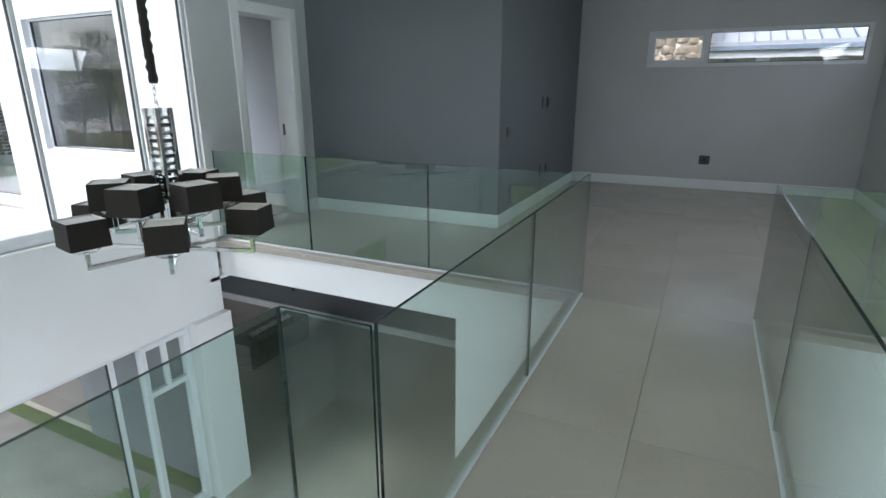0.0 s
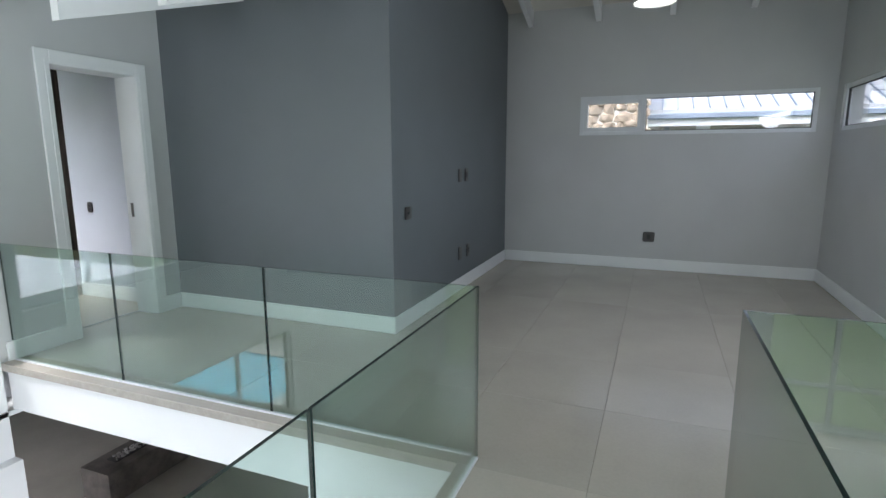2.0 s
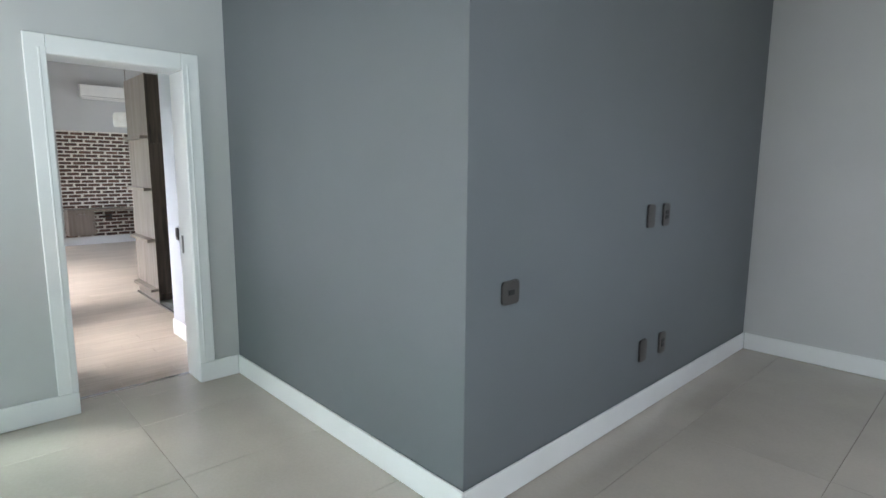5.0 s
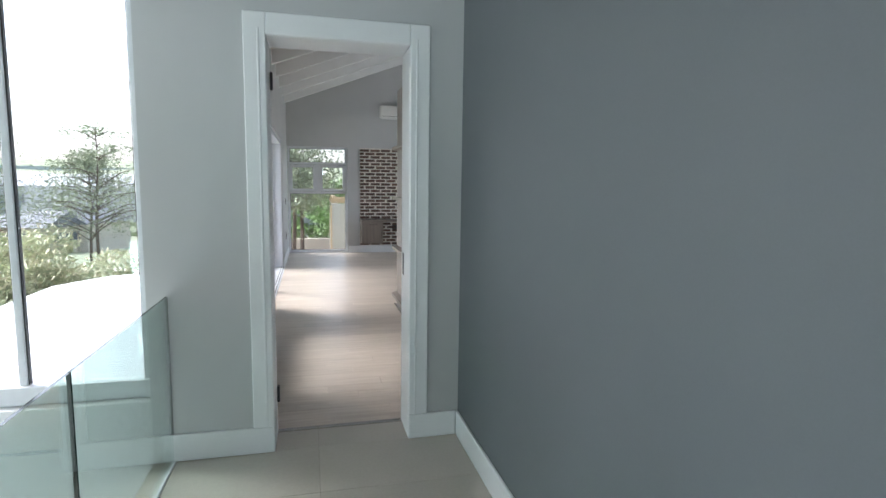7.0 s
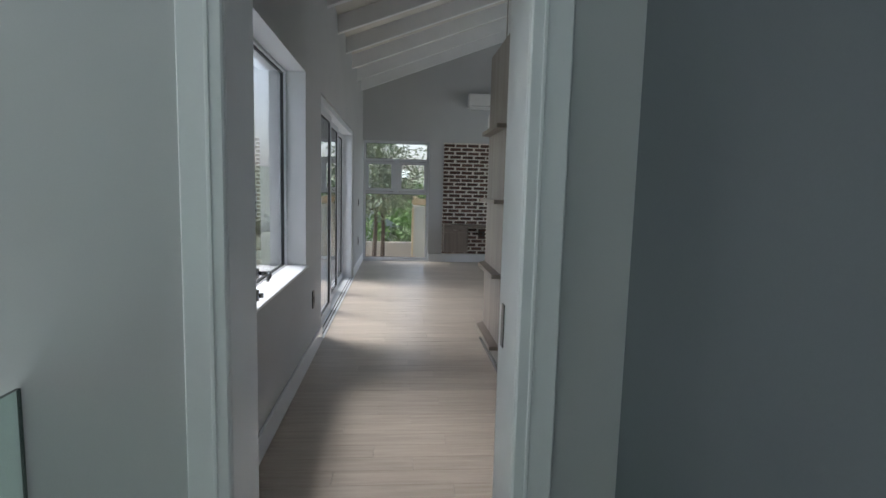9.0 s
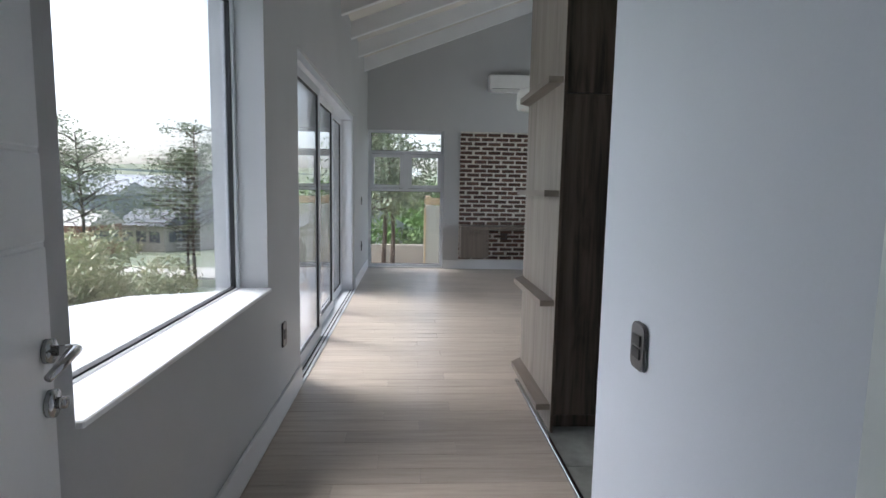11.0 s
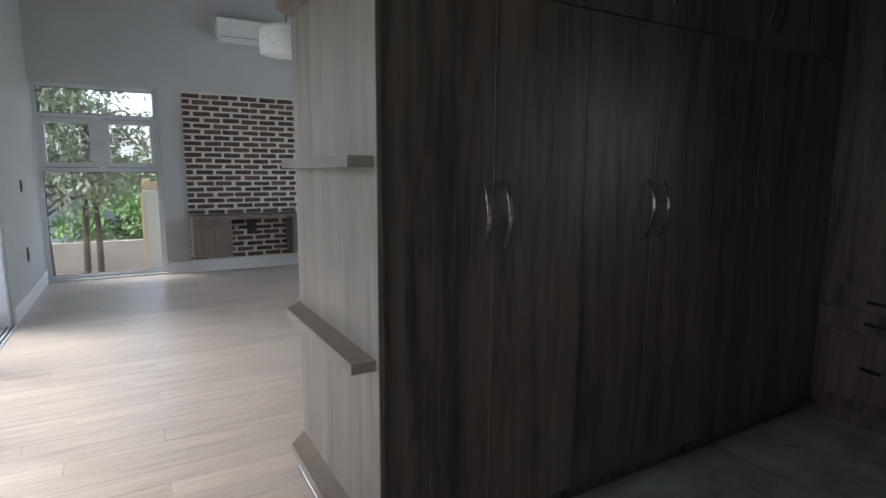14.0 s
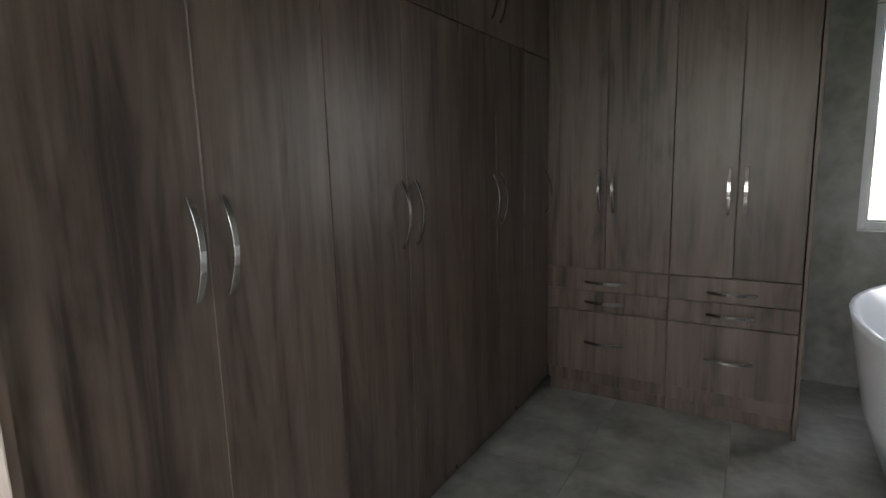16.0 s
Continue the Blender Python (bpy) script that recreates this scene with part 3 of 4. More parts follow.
part("sill_frame", bbox(-4.21, -2.0, 0.378, -4.115, 5.42, 0.478, 0.004), M_ALU, up)

# sliding doors
sl = thing("sliding_door", "three-panel white aluminium sliding glass door, closed", "sliding door", (0, 5.70, 0), kind="structure")
part("track", bbox(-11.4, -0.14, -0.03, -7.83, 0.10, 0.012, 0.004), M_ALU, sl, "ribbed aluminium floor track")
for yy in (0.04, 0.075):
    part("track_groove", bbox(-11.38, yy - 0.004, 0.012, -7.85, yy + 0.004, 0.02), M_GASKET, sl)
part("head_frame", bbox(-11.4, -0.14, 2.29, -7.83, 0.06, 2.36, 0.004), M_ALU, sl)
part("side_frame", bbox(-11.4, -0.14, 0.012, -11.34, 0.06, 2.29, 0.004), M_ALU, sl)
part("side_frame", bbox(-7.89, -0.14, 0.012, -7.83, 0.06, 2.29, 0.004), M_ALU, sl)
for k, (a, b, d) in enumerate(((-9.08, -7.89, 0.0), (-10.24, -8.98, -0.05), (-11.34, -10.15, -0.10))):
    panel = part("panel", bbox(a, d - 0.02, 0.02, a + 0.075, d + 0.02, 2.29, 0.004), M_ALU, sl)
    part("stile", bbox(b - 0.075, d - 0.02, 0.02, b, d + 0.02, 2.29, 0.004), M_ALU, panel)
    part("bottom_rail", bbox(a + 0.075, d - 0.018, 0.02, b - 0.075, d + 0.018, 0.11, 0.004), M_ALU, panel)
    part("top_rail", bbox(a + 0.075, d - 0.018, 2.22, b - 0.075, d + 0.018, 2.29, 0.004), M_ALU, panel)
    g = part("pane", bbox(a + 0.06, d - 0.003, 0.09, b - 0.06, d + 0.003, 2.24), M_GLASS, panel, "clear glass")
    g.visible_shadow = False
    bm = bmesh.new()
    for r in ((a + 0.075, a + 0.083, 0.11, 2.22), (b - 0.083, b - 0.075, 0.11, 2.22), (a + 0.083, b - 0.083, 0.11, 0.118), (a + 0.083, b - 0.083, 2.212, 2.22)):
        box(bm, r[0], d - 0.012, r[2], r[1], d + 0.012, r[3])
    part("gasket", bm, M_GASKET, panel)

# ---- glass balustrades ----
def glass_panel(parent, x0, y0, x1, y1, z0=-0.02, z1=0.955, t=0.006):
    """A frameless pane from (x0, y0) to (x1, y1), its faces tinted and its cut edges dark green."""
    bm = bmesh.new()
    along_x = abs(x1 - x0) > abs(y1 - y0)
    if along_x:
        vs, fs = box(bm, min(x0, x1), y0 - t, z0, max(x0, x1), y0 + t, z1, 1)
    else:
        vs, fs = box(bm, x0 - t, min(y0, y1), z0, x0 + t, max(y0, y1), z1, 1)
    for i in (2, 3) if along_x else (0, 1):
        fs[i].material_index = 0
    return part("glass_pane", bm, (M_BALU, M_EDGE), parent)


left = thing("glass_balustrade", "frameless green-tinted glass balustrade along the bridge", "balustrade", (0, 0, 0), "glass balustrades")
for a, b in ((4.079, 5.518), (2.579, 4.069)):
    glass_panel(left, -0.194, a, -0.194, b, z1=0.95)
part("channel", bbox(-0.208, 2.579, -0.03, -0.180, 5.505, 0.010, 0.003), M_ALU, left, "aluminium base channel")
corner = thing("glass_balustrade", "frameless glass balustrade turning round the stair opening", "balustrade", (0, 0, 0), "glass balustrades")
glass_panel(corner, -0.255, 2.645, -0.60, 2.645, -0.4, 0.90)
glass_panel(corner, -0.60, 2.638, -0.60, -1.2, -0.7, 0.90)
part("channel", bbox(-0.64, -1.2, -0.72, -0.56, 2.66, -0.68, 0.003), M_ALU, corner, "aluminium base channel")
edge = thing("glass_balustrade", "frameless glass balustrade along the landing edge", "balustrade", (0, 0, 0), "glass balustrades")
for a, b in ((-4.095, -2.877), (-2.867, -1.562), (-1.552, -0.203)):
    glass_panel(edge, a, 5.523, b, 5.523, z1=0.945)
part("channel", bbox(-4.08, 5.509, -0.03, -0.226, 5.537, 0.012, 0.003), M_ALU, edge, "aluminium base channel")
right = thing("glass_balustrade", "frameless green-tinted glass balustrade along the bridge", "balustrade", (0, 0, 0), "glass balustrades")
for a, b in ((4.094, 5.515), (2.594, 4.084), (1.094, 2.584)):
    glass_panel(right, 1.005, a, 1.005, b, z1=0.95)
part("channel", bbox(0.991, 1.094, -0.03, 1.019, 5.50, 0.010, 0.003), M_ALU, right, "aluminium base channel")
redge = thing("glass_balustrade", "frameless glass balustrade along the landing edge", "balustrade", (0, 0, 0), "glass balustrades")
glass_panel(redge, 1.013, 5.523, 2.56, 5.523, z1=0.945)
part("channel", bbox(1.02, 5.509, -0.03, 2.56, 5.537, 0.012, 0.003), M_ALU, redge, "aluminium base channel")

# ---- switches and sockets ----
def wall_plate(name, label, at, face, w=0.085, h=0.12, keys=1, tall=True):
    """A bevelled plate on a wall; face is the way it looks: +x, -x, +y or -y."""
    ob = thing(name, label, "wall socket" if "socket" in name else "light switch", at)
    ob.rotation_euler = (0, 0, {"-y": 0, "+x": radians(90), "+y": radians(180), "-x": radians(-90)}[face])
    r, ring = 0.022, []
    for cx, cz, t0 in ((1, 1, 0), (-1, 1, 90), (-1, -1, 180), (1, -1, 270)):
        for k in range(5):
            t = radians(t0 + 22.5 * k)
            ring.append((cx * (w / 2 - r) + r * math.cos(t), cz * (h / 2 - r) + r * math.sin(t)))
    bm = prism(ring, "y", -0.010, 0)
    bmesh.ops.bevel(bm, geom=[e for e in bm.edges if all(v.co.y < -0.009 for v in e.verts)], offset=0.003, segments=2, affect="EDGES")
    part("plate", bm, M_PLATE, ob)
    n = keys
    for k in range(n):
        kz = (k - (n - 1) / 2) * 0.032
        part("key", bbox(-0.022, -0.014, kz - 0.014, 0.022, -0.009, kz + 0.014, 0.002), M_BLACK, ob, "black rocker")
    return ob


wall_plate("wall_socket", "gunmetal data outlet on dark grey wall", (-1.518, 7.485, 1.075), "+x", 0.13, 0.12, 1)
wall_plate("light_switch", "gunmetal blank plate on dark grey wall", (-1.518, 8.91, 1.37), "+x", 0.10, 0.155, 0)
wall_plate("wall_socket", "gunmetal socket outlet on dark grey wall", (-1.518, 9.13, 1.37), "+x", 0.10, 0.155, 2)
wall_plate("wall_socket", "gunmetal blank plate low on dark grey wall", (-1.518, 8.91, 0.45), "+x", 0.10, 0.155, 0)
wall_plate("wall_socket", "gunmetal socket outlet low on dark grey wall", (-1.518, 9.20, 0.445), "+x", 0.10, 0.155, 2)
wall_plate("wall_socket", "gunmetal double socket on light grey wall", (0.555, 10.958, 0.465), "-y", 0.155, 0.14, 2)
wall_plate("light_switch", "gunmetal two-key light switch on pale wall", (-5.30, 7.128, 1.04), "-y", 0.078, 0.118, 2)
wall_plate("wall_socket", "gunmetal double socket below the window", (-7.33, 5.782, 0.505), "+y", 0.10, 0.155, 2)
wall_plate("light_switch", "gunmetal light switch beside the sliding door", (-12.42, 5.782, 1.21), "+y", 0.09, 0.13, 2)
wall_plate("wall_socket", "gunmetal socket beside the sliding door", (-12.42, 5.782, 0.51), "+y", 0.10, 0.15, 2)
wall_plate("light_switch", "gunmetal switch plate on lower dark wall", (-6.9, 9.616, -2.45), "-y", 0.10, 0.12, 1)

# ---- wardrobes ----
def strap(pts, wide, thick, across):
    """A flat curved strap through points, wide along across."""
    bm = bmesh.new()
    pts, across, rings = [Vector(p) for p in pts], Vector(across), []
    for i, p in enumerate(pts):
        d = (pts[min(i + 1, len(pts) - 1)] - pts[max(i - 1, 0)]).normalized()
        o = d.cross(across).normalized() * thick / 2
        w = across * (wide / 2) * (1.0 if 0 < i < len(pts) - 1 else 0.8)
        rings.append([bm.verts.new(p + q) for q in (w + o, w - o, -w - o, -w + o)])
    for u, v in zip(rings, rings[1:]):
        for k in range(4):
            bm.faces.new((u[k], u[(k + 1) % 4], v[(k + 1) % 4], v[k]))
    bm.faces.new(rings[0])
    bm.faces.new(rings[-1])
    bmesh.ops.bevel(bm, geom=bm.edges[:], offset=0.0012, segments=1, affect="EDGES")
    return bm


def bow_handle(parent, x, y, z0, z1, face):
    """A curved strap handle, upright from z0 to z1, on a front that faces +x or -y."""
    pts = []
    for i in range(11):
        u = i / 10
        o = 0.004 + 0.034 * math.sin(math.pi * u) ** 0.8
        z = z0 + (z1 - z0) * u
        pts.append((x + o, y, z) if face == "+x" else (x, y - o, z))
    part("handle", strap(pts, 0.017, 0.006, (0, 1, 0) if face == "+x" else (1, 0, 0)), M_STEEL, parent, "curved brushed steel bow handle")


def level_handle(parent, x0, x1, y, z):
    pts = [(x0 + (x1 - x0) * i / 10, y - 0.004 - 0.034 * math.sin(math.pi * i / 10) ** 0.8, z) for i in range(11)]
    part("handle", strap(pts, 0.017, 0.006, (0, 0, 1)), M_STEEL, parent, "curved brushed steel bow handle")


FX, TOPZ, PL = -7.02, 2.75, 0.10
for a, b, hinges in ((7.40, 8.222, 2), (8.222, 9.0, 2), (9.0, 9.68, 2), (9.68, 10.06, 1)):
    w = thing("wardrobe", "dark oak laminate wardrobe unit with steel bow handles", "wardrobe", (FX, a, 0), "dressing room wardrobes")
    width = b - a
    part("body", bbox(-0.87, 0.001, PL, -0.022, width - 0.001, TOPZ, 0.002), M_WOODDARK, w)
    part("plinth", bbox(-0.86, 0.02, 0.012, -0.06, width - 0.001, PL, 0), M_WOODDARK, w)
    n = hinges
    for k in range(n):
        y0, y1 = width * k / n + 0.0015, width * (k + 1) / n - 0.0015
        if k == 0 and a < 7.41:
            y0 = 0.003
        d = part("door", bbox(-0.02, y0, PL + 0.01, 0, y1, 1.947, 0.0015), M_WOODDARK, w)
        hy = (y1 - 0.042 if k == 0 else y0 + 0.042) if n == 2 else y1 - 0.07
        bow_handle(d, 0, hy, 1.11, 1.345, "+x")
        u = part("top_door", bbox(-0.02, y0, 1.951, 0, y1, TOPZ - 0.002, 0.0015), M_WOODDARK, w)
        if n == 2 and a > 8.2:
            bow_handle(u, 0, hy, 2.02, 2.25, "+x")
        if k == 0:
            part("reveal", bbox(-0.021, y1 + 0.0003, PL + 0.01, -0.0015, y1 + 0.0027, TOPZ), M_WOODPALE, w, "pale edge showing in the gap")

end = thing("end_panel", "ash oak laminate end panel of the wardrobe row", "panel", (0, 0, 0))
part("panel", bbox(-7.90, 7.38, 0.012, -7.003, 7.399, TOPZ, 0.002), M_WOODPALE, end)
part("edge_band", bbox(-7.003, 7.381, 0.012, -7.0, 7.398, TOPZ), M_WOODDARK, end, "dark edge band")
for z in (0.16, 0.775, 1.40, 2.02):
    s = thing("wall_shelf", "ash oak shelf fixed to the wardrobe end panel", "shelf", (-7.02, 7.38, z), "end panel shelves")
    sk = 0.082
    part("board", prism([(0, 0), (-0.88, 0), (-0.78, -sk), (0, -sk)], "z", -0.017, 0.017), M_WOODSHELF, s)

w2 = [(-7.02, -6.352), (-6.352, -5.765)]
FY = 10.03
for a, b in w2:
    w = thing("wardrobe", "brown oak laminate wardrobe with drawers and steel handles", "wardrobe", (a, FY, 0), "dressing room wardrobes")
    width = b - a
    part("body", bbox(0.001, 0.022, PL, width - 0.001, 0.62, TOPZ, 0.002), M_WOODDARK, w)
    part("plinth", bbox(0.001, 0.06, 0.012, width - 0.001, 0.6, PL), M_WOODDARK, w)
    for k in range(2):
        x0, x1 = width * k / 2 + 0.0015, width * (k + 1) / 2 - 0.0015
        d = part("door", bbox(x0, 0, 0.795, x1, 0.02, TOPZ - 0.002, 0.0015), M_WOODDARK, w)
        bow_handle(d, x1 - 0.035 if k == 0 else x0 + 0.035, 0, 1.11, 1.345, "-y")
    for z0, z1, hz in ((0.665, 0.79, 0.715), (0.545, 0.661, 0.60), (PL + 0.08, 0.541, 0.36)):
        d = part("drawer", bbox(0.0015, 0, z0, width - 0.0015, 0.02, z1, 0.0015), M_WOODDARK, w)
        level_handle(d, width / 2 - 0.11, width / 2 + 0.11, 0, hz)
side = thing("end_panel", "brown oak laminate side panel of the wardrobe", "panel", (0, 0, 0))
part("panel", bbox(-5.763, 10.013, 0.012, -5.745, 10.65, TOPZ, 0.002), M_WOODDARK, side)
part("edge_band", bbox(-5.762, 10.01, 0.012, -5.746, 10.013, TOPZ), M_WOODDARK, side)
wb = thing("partition", "tall back of the wardrobe row towards the bedroom", "panel", (0, 0, 0))
part("panel", bbox(-7.925, 7.40, 0.012, -7.90, 10.88, TOPZ, 0.002), M_WOODPALE, wb)
structure("wall_above_wardrobe", bbox(-7.89, 10.66, 0.0, -5.75, 10.89, TOPZ), M_BATHTILE, "tiled wall behind the wardrobe")
structure("floor_trim", bbox(-7.89, 7.345, 0.0, -5.59, 7.37, 0.018, 0.004), M_STEEL, "steel tile edge trim between oak and tile floor", "trim")

# free-standing bath
bath = thing("bathtub", "white free-standing oval bathtub", "bathtub", (-4.95, 9.78, 0.015))
bm = bmesh.new()
prof = [(0.50, 0.0), (0.62, 0.03), (0.74, 0.30), (0.82, 0.68), (0.83, 0.72), (0.80, 0.715), (0.72, 0.35), (0.60, 0.12), (0.0, 0.10)]
prev = None
for r, z in prof:
    ring = [bm.verts.new((0.79 * r * math.cos(t), 1.12 * r * math.sin(t), z)) for t in [2 * math.pi * k / 40 for k in range(40)]] if r else None
    if ring is None:
        c = bm.verts.new((0, 0, z))
        for k in range(40):
            bm.faces.new((prev[k], prev[(k + 1) % 40], c))
        break
    if prev:
        for k in range(40):
            bm.faces.new((prev[k], prev[(k + 1) % 40], ring[(k + 1) % 40], ring[k]))
    else:
        bm.faces.new(ring)
    prev = ring
part("tub", bm, M_BATH, bath, "", True)

# ---- far bedroom wall: brick niche, desk, air conditioner, lamp ----
niche = thing("brick_panel", "old brown brick panel with thick cream mortar joints", "brick wall", (-13.52, 0, 0), kind="structure")
part("mortar", bbox(0.002, 7.39, 0.17, 0.02, 9.2, 2.405), M_MORTAR, niche)
skirting("baseboard_niche", -13.518, 7.39, -13.48, 9.2, 0.17)

desk = thing("floating_desk", "dark oak floating desk top under the brick panel", "desk", (-13.5, 7.40, 0.74))
part("desktop", bbox(0, 0, 0, 0.42, 1.75, 0.045, 0.003), M_DESK, desk)
for y0 in (0.0, 1.28):
    c = thing("desk_cabinet", "dark oak hanging cabinet with steel handles", "cabinet", (-13.5, 7.40 + y0, 0.24), "desk cabinets")
    part("body", bbox(0.0, 0, 0, 0.38, 0.48, 0.498, 0.002), M_DESK, c)
    d = part("drawer", bbox(0.382, 0.003, 0.40, 0.40, 0.477, 0.496, 0.002), M_DESK, c)
    bm = bmesh.new()
    tube(bm, [(0.40, 0.16, 0.45), (0.425, 0.18, 0.45), (0.425, 0.30, 0.45), (0.40, 0.32, 0.45)], 0.007, 8)
    part("handle", bm, M_STEEL, d, "steel bar handle", True)
    d = part("door", bbox(0.382, 0.003, 0.003, 0.40, 0.477, 0.397, 0.002), M_DESK, c)
    bm = bmesh.new()
    tube(bm, [(0.40, 0.44, 0.14), (0.428, 0.44, 0.16), (0.428, 0.44, 0.28), (0.40, 0.44, 0.30)], 0.007, 8)
    part("handle", bm, M_STEEL, d, "steel bar handle", True)
wall_plate("wall_socket", "black socket outlet on the brick panel", (-13.496, 8.20, 0.60), "+x", 0.13, 0.13, 1)

ac = thing("air_conditioner", "white split air conditioner high on the gable wall", "air conditioner", (-13.519, 7.84, 3.06))
part("housing", bbox(0, 0, 0.03, 0.21, 0.92, 0.29, 0.02, 3), M_PLASTIC, ac)
part("louvre", bbox(0.06, 0.04, 0.0, 0.20, 0.88, 0.028, 0.006), M_PLASTIC, ac)
# black strip stands for the shade in the gap above the louvre
part("louvre_gap_shade", bbox(0.205, 0.04, 0.052, 0.2125, 0.88, 0.058), M_BLACK, ac)

# drum ceiling lamps
def drum_lamp(label, x, y, z, top, r, glow):
    lamp = thing("ceiling_lamp", label, "lamp", (x, y, z))
    bm = bmesh.new()
    n = 36
    rows = [0.0, 0.02, 0.07, 0.14, 0.20, 0.23]
    rad = [r * 0.93, r * 0.98, r, r, r * 0.97, r * 0.88]
    rings = [[bm.verts.new((q * math.cos(2 * math.pi * k / n), q * math.sin(2 * math.pi * k / n), h)) for k in range(n)] for h, q in zip(rows, rad)]
    for a, b in zip(rings, rings[1:]):
        for k in range(n):
            bm.faces.new((a[k], a[(k + 1) % n], b[(k + 1) % n], b[k]))
    bm.faces.new(rings[-1])
    part("shade", bm, M_PLASTIC, lamp, "white pierced drum shade", True)
    bm = bmesh.new()
    bmesh.ops.create_circle(bm, cap_ends=True, radius=r * 0.90, segments=n, matrix=Matrix.Translation((0, 0, 0.012)))
    part("diffuser", bm, glow, lamp, "opal diffuser")
    rr = random.Random(3)
    for k in range(22):
        t, h = rr.uniform(0, 6.28), rr.uniform(0.06, 0.18)
        bm = bbox(-0.004, -0.016, -0.006, 0.004, 0.016, 0.006, 0.003)
        s = part("cut_out", bm, M_SHADEIN, lamp)
        s.matrix_basis = pose(r * math.cos(t), r * math.sin(t), h, rr.uniform(-60, 60), 0, math.degrees(t))
    bm = bmesh.new()
    tube(bm, [(0, 0, 0.225), (0, 0, top - z)], 0.008, 8)
    part("rod", bm, M_STEEL, lamp)
    bm = bmesh.new()
    tube(bm, [(0, 0, top - z - 0.04), (0, 0, top - z)], 0.06, 20)
    part("ceiling_rose", bm, M_PLASTIC, lamp)


drum_lamp("white pierced drum lamp hanging from the bedroom ceiling", -10.3, 7.97, 2.33, bed_top(7.97), 0.22, M_SHADEIN)
drum_lamp("white pierced drum lamp hanging over the landing", 0.5, 8.63, 2.99, hall_top(8.63), 0.20, M_LAMPGLASS)

# ---- chandelier ----
ch = thing("chandelier", "chrome and crystal chandelier with square black fabric shades", "chandelier", (-2.47, 3.73, 0.52))
ch.scale = (0.93, 0.93, 0.88)
for sx, sy in ((-1, -1), (-1, 1), (1, -1), (1, 1)):
    part("bar", bbox(sx * 0.052 - 0.014, sy * 0.052 - 0.014, 0.10, sx * 0.052 + 0.014, sy * 0.052 + 0.014, 1.06, 0.003), M_CHROME, ch)
for k in range(12):
    part("link_plate", bbox(-0.045, -0.045, 0.40 + k * 0.053, 0.045, 0.045, 0.425 + k * 0.053, 0.004), M_CHROME if k % 2 else M_PLATE, ch)
part("glass_column", bbox(-0.11, -0.006, 0.40, 0.11, 0.006, 1.06, 0.002), M_GLASS, ch, "clear crystal plate")
part("cross_plate", bbox(-0.006, -0.11, 0.40, 0.006, 0.11, 1.06, 0.002), M_GLASS, ch, "clear crystal plate")
part("hub", bbox(-0.05, -0.05, 0.04, 0.05, 0.05, 0.40, 0.008), M_CHROME, ch)
bm = bmesh.new()
for k in range(4):
    c = 1.075 + 0.045 * k
    pts = [(0.012 * math.cos(t) * (k % 2), 0.012 * math.cos(t) * (1 - k % 2), c + 0.03 * math.sin(t)) for t in [2 * math.pi * j / 10 for j in range(11)]]
    tube(bm, pts, 0.003, 6)
part("chain", bm, M_CHROME, ch)
bm = bmesh.new()
rr = random.Random(5)
tube(bm, [(rr.uniform(-0.004, 0.004), rr.uniform(-0.004, 0.004), 1.22 + 0.035 * k) for k in range(40)], [0.024 + 0.007 * (k % 2) for k in range(39)] + [0.02], 8)
part("cord_sleeve", bm, M_SHADE, ch, "gathered black fabric cord sleeve", True)


def arm(angle, reach, low, drop):
    """One square chrome arm with its crystal pan and black shade."""
    c, s = math.cos(angle), math.sin(angle)
    rot = pose(0, 0, 0, 0, 0, math.degrees(angle))
    a = part("arm", bbox(0.04, -0.014, low, reach, 0.014, low + 0.028, 0.003), M_CHROME, ch)
    a.matrix_basis = rot
    u = part("arm_post", bbox(reach - 0.028, -0.014, low + 0.03, reach, 0.014, low + drop, 0.003), M_CHROME, a)
    bm = bmesh.new()
    bmesh.ops.create_cone(bm, cap_ends=True, segments=20, radius1=0.055, radius2=0.085, depth=0.022, matrix=Matrix.Translation((reach - 0.014, 0, low + drop + 0.011)))
    part("crystal_pan", bm, M_GLASS, a, "clear crystal drip pan", True)
    z0 = low + drop + 0.045
    bm = bmesh.new()
    hw, tw, hh = 0.116, 0.110, 0.18
    o = reach - 0.014
    for base, topw, zz0, zz1, mi in ((hw, tw, z0, z0 + hh, 0), (hw - 0.004, tw - 0.004, z0, z0 + hh, 1)):
        v0 = [bm.verts.new((o + x * base, y * base, zz0)) for x, y in ((-1, -1), (1, -1), (1, 1), (-1, 1))]
        v1 = [bm.verts.new((o + x * topw, y * topw, zz1)) for x, y in ((-1, -1), (1, -1), (1, 1), (-1, 1))]
        for k in range(4):
            f = bm.faces.new((v0[k], v0[(k + 1) % 4], v1[(k + 1) % 4], v1[k]))
            f.material_index = mi
    part("shade", bm, (M_SHADE, M_SHADEIN), a, "square black fabric shade with white lining")
    part("bulb_holder", bbox(o - 0.02, -0.02, low + drop + 0.02, o + 0.02, 0.02, z0 + 0.06, 0.005), M_PLASTIC, a)
    top = part("shade_diffuser", bbox(o - tw + 0.006, -tw + 0.006, z0 + hh - 0.014, o + tw - 0.006, tw - 0.006, z0 + hh - 0.010), M_SHADEIN, a, "white top diffuser")


for k in range(6):
    arm(radians(18 + 60 * k), 0.575, 0.04, 0.12)
for k in range(6):
    arm(radians(48 + 60 * k), 0.36, 0.20, 0.15)

